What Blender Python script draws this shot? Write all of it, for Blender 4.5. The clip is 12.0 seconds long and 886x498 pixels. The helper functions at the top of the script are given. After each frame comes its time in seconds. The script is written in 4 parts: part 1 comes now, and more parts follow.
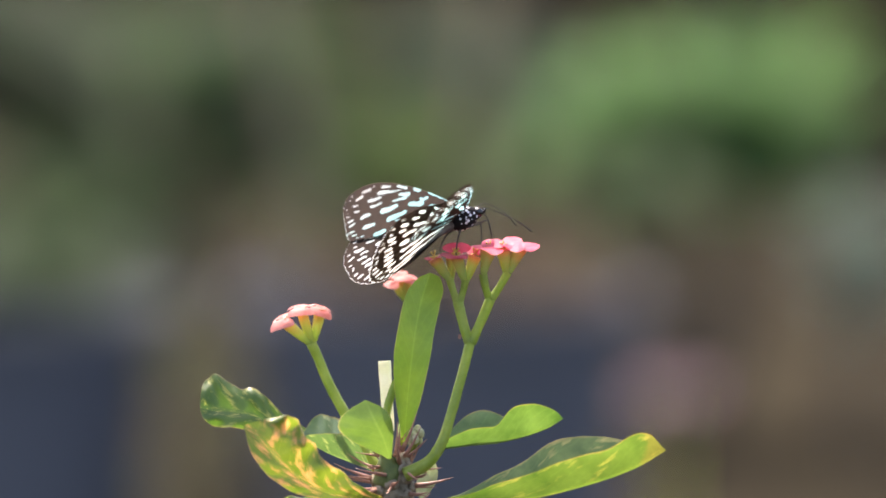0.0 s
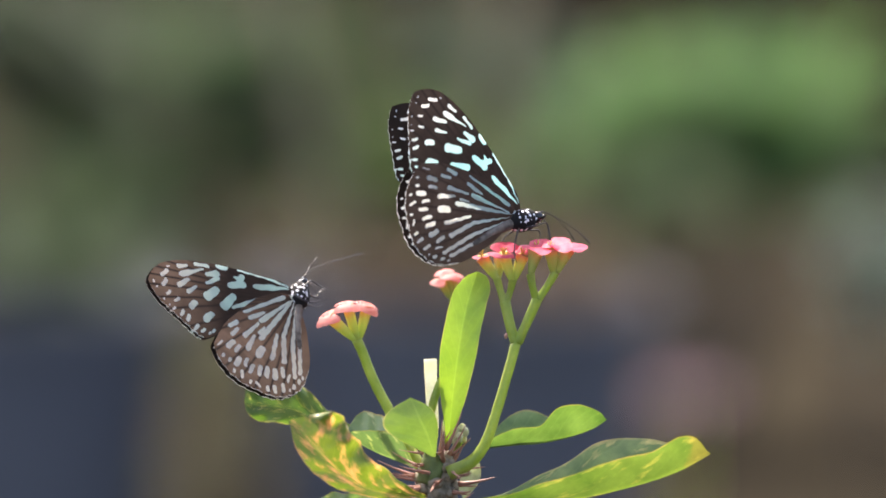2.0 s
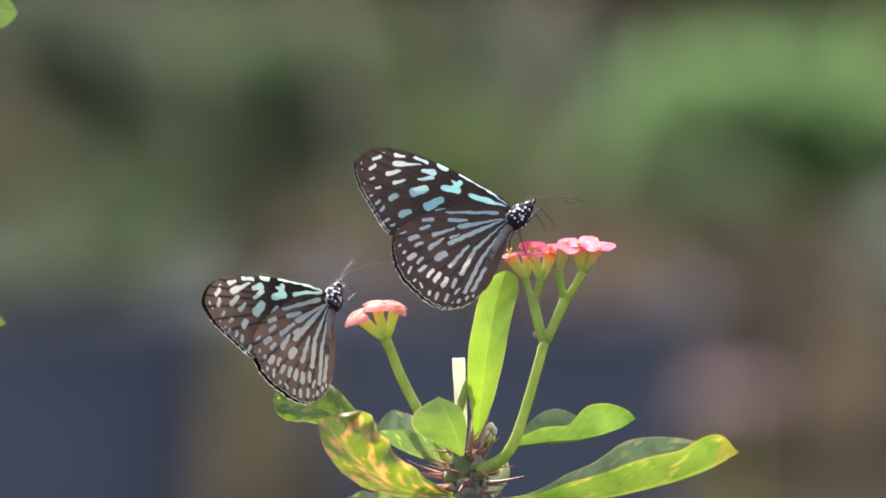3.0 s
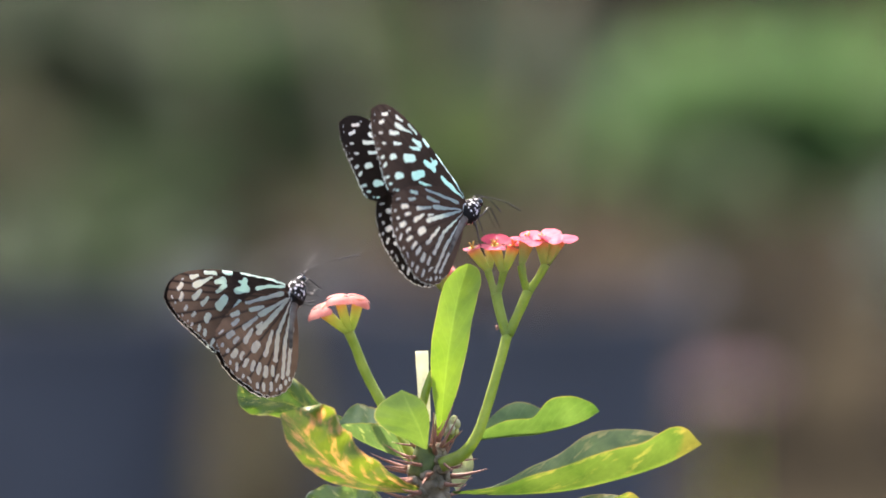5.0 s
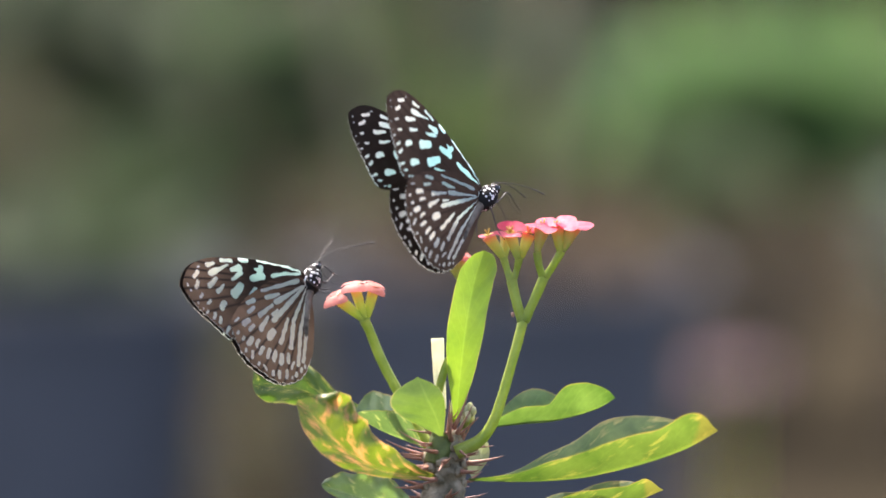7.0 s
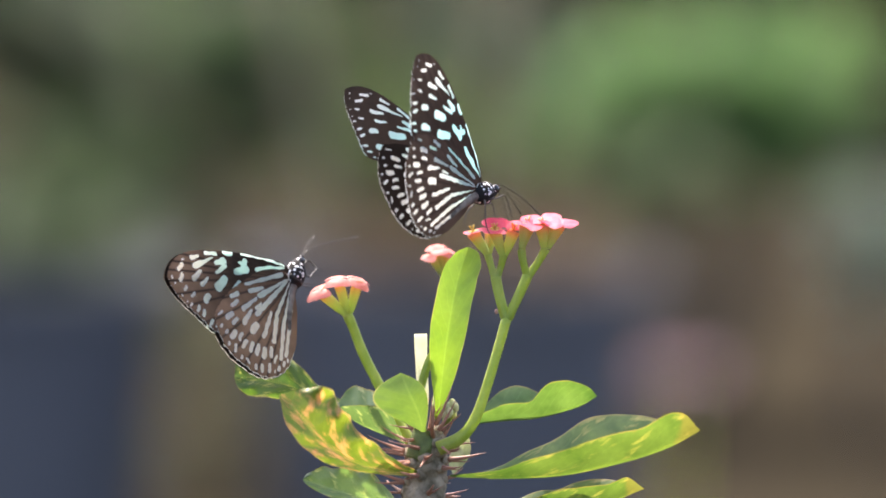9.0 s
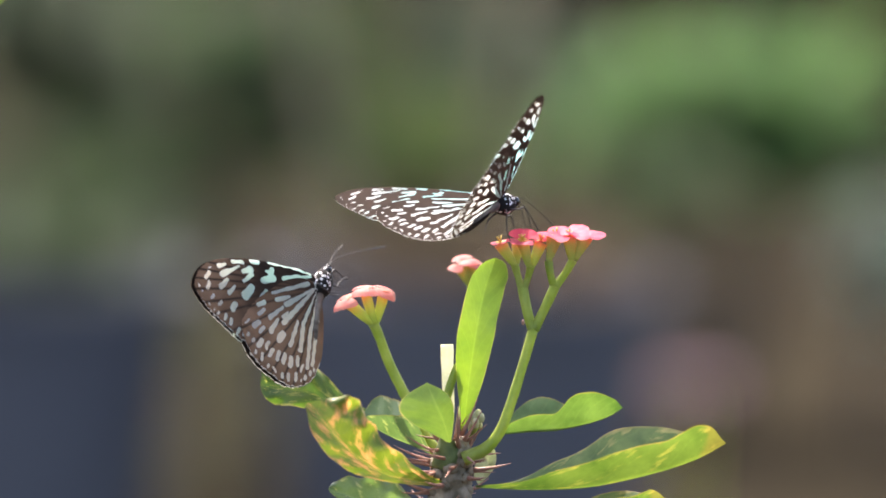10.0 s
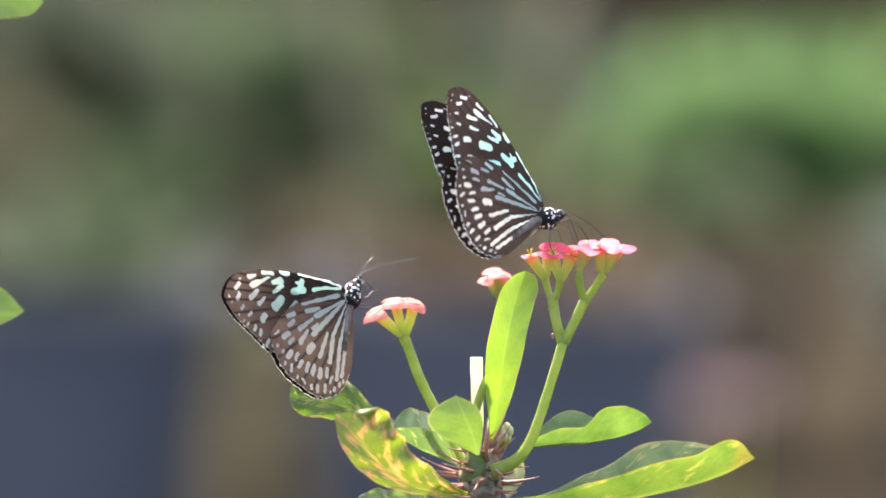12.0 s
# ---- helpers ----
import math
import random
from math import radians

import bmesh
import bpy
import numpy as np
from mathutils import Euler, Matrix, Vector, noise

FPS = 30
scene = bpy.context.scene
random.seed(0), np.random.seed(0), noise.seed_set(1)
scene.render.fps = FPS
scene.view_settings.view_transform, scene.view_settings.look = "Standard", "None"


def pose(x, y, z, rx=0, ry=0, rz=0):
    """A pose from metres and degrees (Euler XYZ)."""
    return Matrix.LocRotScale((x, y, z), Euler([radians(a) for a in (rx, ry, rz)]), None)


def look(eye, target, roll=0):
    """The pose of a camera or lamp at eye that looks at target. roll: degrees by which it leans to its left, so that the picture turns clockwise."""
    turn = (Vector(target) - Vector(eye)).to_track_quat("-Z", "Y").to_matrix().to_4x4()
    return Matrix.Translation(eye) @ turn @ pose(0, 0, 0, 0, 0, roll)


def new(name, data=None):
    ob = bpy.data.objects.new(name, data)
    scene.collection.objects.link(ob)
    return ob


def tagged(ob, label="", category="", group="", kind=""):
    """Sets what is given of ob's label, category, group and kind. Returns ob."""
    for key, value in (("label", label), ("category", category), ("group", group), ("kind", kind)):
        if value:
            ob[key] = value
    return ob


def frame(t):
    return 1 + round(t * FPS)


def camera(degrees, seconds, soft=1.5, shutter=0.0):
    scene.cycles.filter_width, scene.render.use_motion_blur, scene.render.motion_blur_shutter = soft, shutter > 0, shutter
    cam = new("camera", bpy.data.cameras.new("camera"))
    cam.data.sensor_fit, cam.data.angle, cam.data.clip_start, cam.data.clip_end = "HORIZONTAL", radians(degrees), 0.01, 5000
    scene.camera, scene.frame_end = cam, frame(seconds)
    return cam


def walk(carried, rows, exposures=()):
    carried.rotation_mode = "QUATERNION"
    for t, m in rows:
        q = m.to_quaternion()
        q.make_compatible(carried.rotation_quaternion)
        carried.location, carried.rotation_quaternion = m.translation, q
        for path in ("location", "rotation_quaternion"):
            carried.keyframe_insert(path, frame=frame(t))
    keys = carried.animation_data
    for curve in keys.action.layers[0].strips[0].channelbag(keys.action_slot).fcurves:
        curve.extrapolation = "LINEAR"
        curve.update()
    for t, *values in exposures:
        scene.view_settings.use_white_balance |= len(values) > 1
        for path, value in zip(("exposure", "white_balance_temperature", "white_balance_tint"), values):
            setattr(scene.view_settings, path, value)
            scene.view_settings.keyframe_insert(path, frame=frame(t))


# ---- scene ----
import itertools

# ---- camera ----
cam = camera(8.0, 12.0, soft=1.7, shutter=0.12)
cam.data.dof.use_dof = True
cam.data.dof.focus_distance = 1.84
cam.data.dof.aperture_fstop = 6.3
cam.data.dof.aperture_blades = 0
walk(cam, [
    (0.0, pose(-0.0067, -1.8299, 0.9923, 84.216, 0.450, -0.798)),
    (0.5, pose(-0.0117, -1.8299, 0.9923, 84.133, 0.200, -0.872)),
    (1.0, pose(-0.0166, -1.8299, 0.9923, 84.229, -0.147, -1.035)),
    (1.5, pose(-0.0216, -1.8299, 0.9923, 84.264, -0.340, -1.279)),
    (1.6, pose(-0.0211, -1.8299, 0.9923, 84.260, -0.395, -1.350)),
    (1.8, pose(-0.0211, -1.8299, 0.9923, 84.231, -0.395, -1.100)),
    (2.0, pose(-0.0192, -1.8299, 0.9923, 84.204, -0.614, -0.647)),
    (2.5, pose(-0.0167, -1.8299, 0.9923, 84.244, -0.511, -0.383)),
    (3.0, pose(-0.0131, -1.8299, 0.9923, 84.193, -0.463, -0.215)),
    (3.2, pose(-0.0116, -1.8299, 0.9923, 84.223, -0.309, -0.153)),
    (4.8, pose(0.0000, -1.8299, 0.9923, 84.141, -0.280, -0.160)),
    (5.0, pose(0.0015, -1.8299, 0.9923, 84.133, -0.209, -0.124)),
    (5.5, pose(0.0051, -1.8299, 0.9923, 84.036, -0.048, -0.024)),
    (6.0, pose(0.0026, -1.8299, 0.9923, 84.010, 0.010, 0.027)),
    (6.5, pose(0.0000, -1.8299, 0.9923, 84.000, -0.000, 0.000)),
    (7.0, pose(-0.0035, -1.8299, 0.9923, 84.016, -0.079, -0.153)),
    (9.0, pose(-0.0174, -1.8299, 0.9923, 83.981, -0.927, -0.641)),
    (9.5, pose(-0.0209, -1.8299, 0.9923, 84.048, -1.120, -0.666)),
    (10.0, pose(-0.0235, -1.8299, 0.9923, 84.069, -1.435, -0.531)),
    (10.5, pose(-0.0261, -1.8299, 0.9923, 84.244, -1.607, -0.549)),
    (11.0, pose(-0.0244, -1.8299, 0.9923, 84.274, -1.764, -0.341)),
    (11.5, pose(-0.0228, -1.8299, 0.9923, 84.234, -1.761, -0.184)),
    (12.0, pose(-0.0212, -1.8299, 0.9923, 84.174, -1.841, -0.142)),
], exposures=[(t, e + 0.10, 6650, 19) for t, e in ((0.0, 1.62), (0.5, 1.60), (1.5, 1.47), (2.5, 1.74), (5.5, 1.65), (7.0, 1.67), (9.5, 1.75), (10.0, 1.64), (12.0, 2.04))])

# ---- world and sun ----
SUN = Vector((-0.22, 0.50, 0.84)).normalized()
world = bpy.data.worlds.new("sky")
world.use_nodes = True
scene.world = world
sky = world.node_tree.nodes.new("ShaderNodeTexSky")
sky.sky_type = "NISHITA"
sky.sun_disc = False
sky.dust_density = 4.0
sky.sun_elevation = math.asin(SUN.z)
sky.sun_rotation = math.atan2(SUN.x, SUN.y)
back = world.node_tree.nodes["Background"]
back.inputs["Strength"].default_value = 0.15
world.node_tree.links.new(sky.outputs[0], back.inputs["Color"])
lamp = bpy.data.lights.new("sun", "SUN")
lamp.energy, lamp.angle, lamp.color = 4.2, radians(0.6), (1.0, 0.94, 0.84)
sun = new("sun", lamp)
sun.matrix_world = look(SUN * 20, (0, 0, 0))


# ---- materials ----
def graph(name):
    m = bpy.data.materials.new(name)
    m.use_nodes = True
    nt = m.node_tree
    nt.nodes.clear()

    def add(kind, **kw):
        n = nt.nodes.new(kind)
        for k, v in kw.items():
            if isinstance(v, bpy.types.NodeSocket):
                nt.links.new(v, n.inputs[k.replace("_", " ")])
            else:
                n.inputs[k.replace("_", " ")].default_value = v
        return n
    return m, nt, add


def rgb(c):
    return (*c, 1.0)


def ramp(add, nt, fac, stops):
    n = nt.nodes.new("ShaderNodeValToRGB")
    e = n.color_ramp.elements
    while len(e) < len(stops):
        e.new(0.5)
    for el, (p, c) in zip(e, stops):
        el.position, el.color = p, (rgb(c) if len(c) == 3 else c)
    nt.links.new(fac, n.inputs["Fac"])
    return n


def mixed(add, nt, fac, a, b, mode="MIX"):
    n = nt.nodes.new("ShaderNodeMix")
    n.data_type, n.blend_type = "RGBA", mode
    for i, v in ((0, fac), (6, a), (7, b)):
        if isinstance(v, bpy.types.NodeSocket):
            nt.links.new(v, n.inputs[i])
        else:
            n.inputs[i].default_value = v if i == 0 else rgb(v)
    return n.outputs[2]


def grain(add, nt, scale, detail=4.0, rough=0.55, coords="Object"):
    tc = nt.nodes.new("ShaderNodeTexCoord")
    n = add("ShaderNodeTexNoise", Scale=scale, Detail=detail, Roughness=rough)
    nt.links.new(tc.outputs[coords], n.inputs["Vector"])
    return n.outputs["Fac"]


def finish(m, nt, add, shader):
    o = nt.nodes.new("ShaderNodeOutputMaterial")
    nt.links.new(shader, o.inputs["Surface"])
    return m


def solid(name, dark, light, scale, roughness=0.6, metallic=0.0, bump=0.0, fine=None, through_light=0.0, spec=0.5):
    """Two tones mixed by noise at two scales, with relief and, for thin things, light that passes through."""
    m, nt, add = graph(name)
    n1 = grain(add, nt, scale)
    n2 = grain(add, nt, (fine or scale * 9), 3.0)
    f = ramp(add, nt, n1, [(0.3, (0, 0, 0)), (0.7, (1, 1, 1))]).outputs["Color"]
    c = mixed(add, nt, f, dark, light)
    c = mixed(add, nt, 0.25, c, ramp(add, nt, n2, [(0.25, (0.55, 0.55, 0.55)), (0.75, (1, 1, 1))]).outputs["Color"], "MULTIPLY")
    p = add("ShaderNodeBsdfPrincipled", Roughness=roughness, Metallic=metallic)
    p.inputs["Specular IOR Level"].default_value = spec
    nt.links.new(c, p.inputs["Base Color"])
    if bump:
        b = add("ShaderNodeBump", Strength=bump, Distance=0.0004, Height=n2)
        nt.links.new(b.outputs[0], p.inputs["Normal"])
    out = p.outputs[0]
    if through_light:
        t = add("ShaderNodeBsdfTranslucent", Color=c)
        mx = add("ShaderNodeMixShader", Fac=through_light)
        nt.links.new(out, mx.inputs[1])
        nt.links.new(t.outputs[0], mx.inputs[2])
        out = mx.outputs[0]
    return finish(m, nt, add, out)


def leaf_material(name, dark, light, patch=None, amount=0.0, tint=(0.8, 0.85, 0.3), tip=0.0, relief=0.35, blotch=(11.0, 2.6, 3.0), soft=0.06):
    """Leaf: green with side veins, yellow or tan patches by their own noise, thin enough for light to come through."""
    m, nt, add = graph(name)
    at = nt.nodes.new("ShaderNodeAttribute")
    at.attribute_name = "leaf_uv"
    sep = nt.nodes.new("ShaderNodeSeparateXYZ")
    nt.links.new(at.outputs["Vector"], sep.inputs[0])
    along, across, half = sep.outputs[0], sep.outputs[1], sep.outputs[2]
    n1 = grain(add, nt, 90.0)
    n2 = grain(add, nt, 700.0, 2.0)
    c = mixed(add, nt, ramp(add, nt, n1, [(0.3, (0, 0, 0)), (0.7, (1, 1, 1))]).outputs["Color"], dark, light)
    # side veins slant from the midrib to the edge
    s1 = nt.nodes.new("ShaderNodeMath")
    s1.operation = "MULTIPLY_ADD"
    nt.links.new(along, s1.inputs[0])
    s1.inputs[1].default_value = 60.0
    s2 = nt.nodes.new("ShaderNodeMath")
    s2.operation = "MULTIPLY"
    nt.links.new(across, s2.inputs[0])
    s2.inputs[1].default_value = -14.0
    s4 = nt.nodes.new("ShaderNodeMath")
    s4.operation = "MULTIPLY_ADD"
    nt.links.new(n1, s4.inputs[0])
    s4.inputs[1].default_value = 11.0
    nt.links.new(s2.outputs[0], s4.inputs[2])
    nt.links.new(s4.outputs[0], s1.inputs[2])
    s3 = nt.nodes.new("ShaderNodeMath")
    s3.operation = "SINE"
    nt.links.new(s1.outputs[0], s3.inputs[0])
    vein = ramp(add, nt, s3.outputs[0], [(0.86, (0, 0, 0)), (1.0, (1, 1, 1))]).outputs["Color"]
    rib = ramp(add, nt, across, [(0.02, (0.22, 0.22, 0.22)), (0.07, (0, 0, 0))]).outputs["Color"]
    light_line = tuple(min(1, v * 1.5 + 0.03) for v in light)
    v1 = nt.nodes.new("ShaderNodeMath")
    v1.operation = "MULTIPLY"
    nt.links.new(vein, v1.inputs[0])
    v1.inputs[1].default_value = 0.08
    c = mixed(add, nt, v1.outputs[0], c, light_line)
    c = mixed(add, nt, rib, c, light_line)
    edge = ramp(add, nt, across, [(0.945, (0, 0, 0)), (1.0, (1, 1, 1))]).outputs["Color"]
    if patch:
        # patches lie between the side veins, so their noise is drawn out across the blade
        sl = nt.nodes.new("ShaderNodeMath")
        sl.operation = "MULTIPLY_ADD"
        nt.links.new(across, sl.inputs[0])
        sl.inputs[1].default_value = -0.22
        nt.links.new(along, sl.inputs[2])
        cv = nt.nodes.new("ShaderNodeCombineXYZ")
        nt.links.new(sl.outputs[0], cv.inputs[0])
        nt.links.new(across, cv.inputs[1])
        nt.links.new(half, cv.inputs[2])
        mp = nt.nodes.new("ShaderNodeVectorMath")
        mp.operation = "MULTIPLY"
        nt.links.new(cv.outputs[0], mp.inputs[0])
        mp.inputs[1].default_value = blotch
        nn = add("ShaderNodeTexNoise", Scale=1.0, Detail=4.0, Roughness=0.6)
        nt.links.new(mp.outputs[0], nn.inputs["Vector"])
        n3 = nn.outputs["Fac"]
        pf = ramp(add, nt, n3, [(1 - amount - soft, (0, 0, 0)), (1 - amount + soft, (1, 1, 1))]).outputs["Color"]
        c = mixed(add, nt, pf, c, patch)
        n4 = grain(add, nt, 75.0, 3.0, 0.6)
        pf2 = ramp(add, nt, n4, [(1 - amount * 0.85, (0, 0, 0)), (1 - amount * 0.85 + 0.08, (1, 1, 1))]).outputs["Color"]
        c = mixed(add, nt, pf2, c, (patch[0], patch[1] * 0.62, patch[2] * 0.9))
    ef = nt.nodes.new("ShaderNodeMath")
    ef.operation = "MULTIPLY"
    nt.links.new(edge, ef.inputs[0])
    nt.links.new(ramp(add, nt, n1, [(0.35, (0.2, 0.2, 0.2)), (0.6, (1, 1, 1))]).outputs["Color"], ef.inputs[1])
    c = mixed(add, nt, ef.outputs[0], c, (0.50, 0.44, 0.16) if not patch else (0.42, 0.31, 0.14))
    if tip:
        # dry end of the blade, with an uneven border
        ta = nt.nodes.new("ShaderNodeMath")
        ta.operation = "MULTIPLY_ADD"
        nt.links.new(n1, ta.inputs[0])
        ta.inputs[1].default_value = 0.22
        nt.links.new(along, ta.inputs[2])
        c = mixed(add, nt, ramp(add, nt, ta.outputs[0], [(1.0 - tip + 0.04, (0, 0, 0)), (1.0 - tip + 0.17, (0.32, 0.32, 0.32))]).outputs["Color"], c, (0.38, 0.21, 0.10))
    c = mixed(add, nt, 0.3, c, ramp(add, nt, n2, [(0.2, (0.6, 0.6, 0.6)), (0.8, (1, 1, 1))]).outputs["Color"], "MULTIPLY")
    p = add("ShaderNodeBsdfPrincipled", Roughness=0.40)
    p.inputs["Specular IOR Level"].default_value = 0.8
    nt.links.new(c, p.inputs["Base Color"])
    h = nt.nodes.new("ShaderNodeMath")
    h.operation = "ADD"
    nt.links.new(n1, h.inputs[0])
    nt.links.new(v1.outputs[0], h.inputs[1])
    b = add("ShaderNodeBump", Strength=relief, Distance=0.0008 if relief < 0.5 else 0.0035, Height=h.outputs[0])
    nt.links.new(b.outputs[0], p.inputs["Normal"])
    g = mixed(add, nt, 1.0, c, tint, "MULTIPLY")
    t = add("ShaderNodeBsdfTranslucent", Color=g)
    mx = add("ShaderNodeMixShader", Fac=0.52)
    nt.links.new(p.outputs[0], mx.inputs[1])
    nt.links.new(t.outputs[0], mx.inputs[2])
    return finish(m, nt, add, mx.outputs[0])


def wing_material(name, dark, brown, pale_in, pale_out, under_brown, under_in, under_out, wider=0.0):
    """Wing scales: dark above, browner below, with blue-white marks on both sides."""
    m, nt, add = graph(name)
    at = nt.nodes.new("ShaderNodeAttribute")
    at.attribute_name = "pale"
    am = nt.nodes.new("ShaderNodeAttribute")
    am.attribute_name = "outward"
    n = grain(add, nt, 900.0, 2.0)
    s = nt.nodes.new("ShaderNodeMath")
    s.operation = "MULTIPLY_ADD"
    nt.links.new(n, s.inputs[0])
    s.inputs[1].default_value = 0.10
    nt.links.new(at.outputs["Fac"], s.inputs[2])
    f = ramp(add, nt, s.outputs[0], [(0.575 - wider, (0, 0, 0)), (0.635 - wider, (1, 1, 1))]).outputs["Color"]
    big = grain(add, nt, 160.0)
    au = nt.nodes.new("ShaderNodeAttribute")
    au.attribute_name = "under"
    ground = mixed(add, nt, ramp(add, nt, big, [(0.3, (0, 0, 0)), (0.8, (0.35, 0.35, 0.35))]).outputs["Color"], dark, brown)
    below = mixed(add, nt, am.outputs["Fac"], brown, under_brown)
    below = mixed(add, nt, 0.5, below, ramp(add, nt, big, [(0.3, (0.32, 0.32, 0.32)), (0.7, (1, 1, 1))]).outputs["Color"], "MULTIPLY")
    av = nt.nodes.new("ShaderNodeAttribute")
    av.attribute_name = "vein"
    below = mixed(add, nt, av.outputs["Fac"], below, brown)
    ground = mixed(add, nt, au.outputs["Fac"], ground, below)
    pale = mixed(add, nt, am.outputs["Fac"], pale_in, pale_out)
    pale = mixed(add, nt, au.outputs["Fac"], pale, mixed(add, nt, am.outputs["Fac"], under_in, under_out))
    c = mixed(add, nt, f, ground, pale)
    p = add("ShaderNodeBsdfPrincipled", Roughness=0.85)
    p.inputs["Specular IOR Level"].default_value = 0.04
    nt.links.new(c, p.inputs["Base Color"])
    bp = add("ShaderNodeBump", Strength=0.25, Distance=0.0002, Height=n)
    nt.links.new(bp.outputs[0], p.inputs["Normal"])
    t = add("ShaderNodeBsdfTranslucent", Color=c)
    tf = nt.nodes.new("ShaderNodeMath")
    tf.operation = "MULTIPLY_ADD"
    nt.links.new(f, tf.inputs[0])
    tf.inputs[1].default_value = 0.62
    tf.inputs[2].default_value = 0.10
    mx = add("ShaderNodeMixShader", Fac=tf.outputs[0])
    nt.links.new(p.outputs[0], mx.inputs[1])
    nt.links.new(t.outputs[0], mx.inputs[2])
    return finish(m, nt, add, mx.outputs[0])


def spotted(name):
    """Black insect body with round white dots."""
    m, nt, add = graph(name)
    tc = nt.nodes.new("ShaderNodeTexCoord")
    v = add("ShaderNodeTexVoronoi", Scale=760.0)
    nt.links.new(tc.outputs["Object"], v.inputs["Vector"])
    f = ramp(add, nt, v.outputs["Distance"], [(0.31, (1, 1, 1)), (0.37, (0, 0, 0))]).outputs["Color"]
    c = mixed(add, nt, f, (0.012, 0.011, 0.010), (0.72, 0.72, 0.70))
    p = add("ShaderNodeBsdfPrincipled", Roughness=0.8)
    p.inputs["Specular IOR Level"].default_value = 0.15
    nt.links.new(c, p.inputs["Base Color"])
    return finish(m, nt, add, p.outputs[0])


def cup_material(name):
    m, nt, add = graph(name)
    at = nt.nodes.new("ShaderNodeAttribute")
    at.attribute_name = "along"
    n = grain(add, nt, 400.0)
    s = nt.nodes.new("ShaderNodeMath")
    s.operation = "MULTIPLY_ADD"
    nt.links.new(n, s.inputs[0])
    s.inputs[1].default_value = 0.12
    nt.links.new(at.outputs["Fac"], s.inputs[2])
    c = ramp(add, nt, s.outputs[0], [(0.30, (0.46, 0.56, 0.15)), (0.66, (0.60, 0.62, 0.18)), (0.86, (0.86, 0.54, 0.20)), (1.0, (0.86, 0.38, 0.24))]).outputs["Color"]
    p = add("ShaderNodeBsdfPrincipled", Roughness=0.45)
    nt.links.new(c, p.inputs["Base Color"])
    t = add("ShaderNodeBsdfTranslucent", Color=c)
    mx = add("ShaderNodeMixShader", Fac=0.5)
    nt.links.new(p.outputs[0], mx.inputs[1])
    nt.links.new(t.outputs[0], mx.inputs[2])
    return finish(m, nt, add, mx.outputs[0])


M_SOIL = solid("soil", (0.015, 0.0132, 0.009), (0.034, 0.029, 0.0195), 1.3, 1.0, bump=0.6, fine=30, spec=0.0)
M_POT = solid("black_plastic", (0.098, 0.102, 0.113), (0.130, 0.134, 0.146), 6.0, 0.85, fine=60, bump=0.2, spec=0.08)
M_POTSOIL = solid("potting_soil", (0.006, 0.006, 0.004), (0.015, 0.013, 0.009), 30.0, 1.0, bump=0.8, spec=0.0)
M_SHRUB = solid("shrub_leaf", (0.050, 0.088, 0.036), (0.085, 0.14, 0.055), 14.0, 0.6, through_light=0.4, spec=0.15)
# brighter copy of shrub_leaf, with sunlight put into its green
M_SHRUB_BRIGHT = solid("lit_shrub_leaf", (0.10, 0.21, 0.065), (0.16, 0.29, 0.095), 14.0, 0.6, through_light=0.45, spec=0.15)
M_SHRUB_OLIVE = solid("olive_shrub_leaf", (0.064, 0.069, 0.034), (0.108, 0.113, 0.052), 14.0, 0.6, through_light=0.4, spec=0.15)
M_SHRUB_LIME = solid("lime_shrub_leaf", (0.085, 0.14, 0.040), (0.14, 0.21, 0.06), 14.0, 0.6, through_light=0.4, spec=0.15)
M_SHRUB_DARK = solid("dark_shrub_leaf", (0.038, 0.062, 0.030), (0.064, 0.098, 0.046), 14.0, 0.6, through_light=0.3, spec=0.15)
M_SHRUB_BROWN = solid("dry_shrub_leaf", (0.070, 0.053, 0.037), (0.125, 0.095, 0.062), 14.0, 0.8, through_light=0.25, spec=0.05)
M_SHRUB_PALE = solid("pale_shrub_leaf", (0.12, 0.17, 0.13), (0.20, 0.26, 0.20), 14.0, 0.6, through_light=0.4, spec=0.15)
M_SHRUB_GREY = solid("grey_shrub_leaf", (0.06, 0.10, 0.055), (0.10, 0.15, 0.085), 14.0, 0.6, through_light=0.35, spec=0.15)
M_STAKE = solid("bamboo", (0.20, 0.15, 0.08), (0.32, 0.25, 0.13), 20.0, 0.6)
M_BARK = solid("bark", (0.06, 0.045, 0.03), (0.12, 0.09, 0.06), 40.0, 0.9)
M_ROSE = solid("rose_petal", (0.197, 0.107, 0.139), (0.279, 0.164, 0.205), 60.0, 0.5, through_light=0.4)
M_LEAF = leaf_material("leaf_green", (0.062, 0.130, 0.040), (0.20, 0.31, 0.125), patch=(0.44, 0.44, 0.12), amount=0.27, tint=(0.72, 0.80, 0.25))
M_LEAF_MID = leaf_material("leaf_mid_green", (0.11, 0.20, 0.028), (0.18, 0.29, 0.045), tint=(1.0, 1.0, 0.8))
M_LEAF_RIM = leaf_material("leaf_pale_rimmed", (0.050, 0.115, 0.016), (0.12, 0.21, 0.035), patch=(0.46, 0.47, 0.12), amount=0.40, tint=(0.95, 0.98, 0.6))
M_LEAF_BRIGHT = leaf_material("leaf_fresh", (0.15, 0.27, 0.026), (0.22, 0.35, 0.036), tint=(1.2, 1.2, 0.7), relief=0.45)
M_LEAF_BLUE = leaf_material("leaf_bluish", (0.12, 0.20, 0.11), (0.22, 0.32, 0.19), patch=(0.50, 0.52, 0.34), amount=0.38, tint=(0.8, 0.9, 0.3))
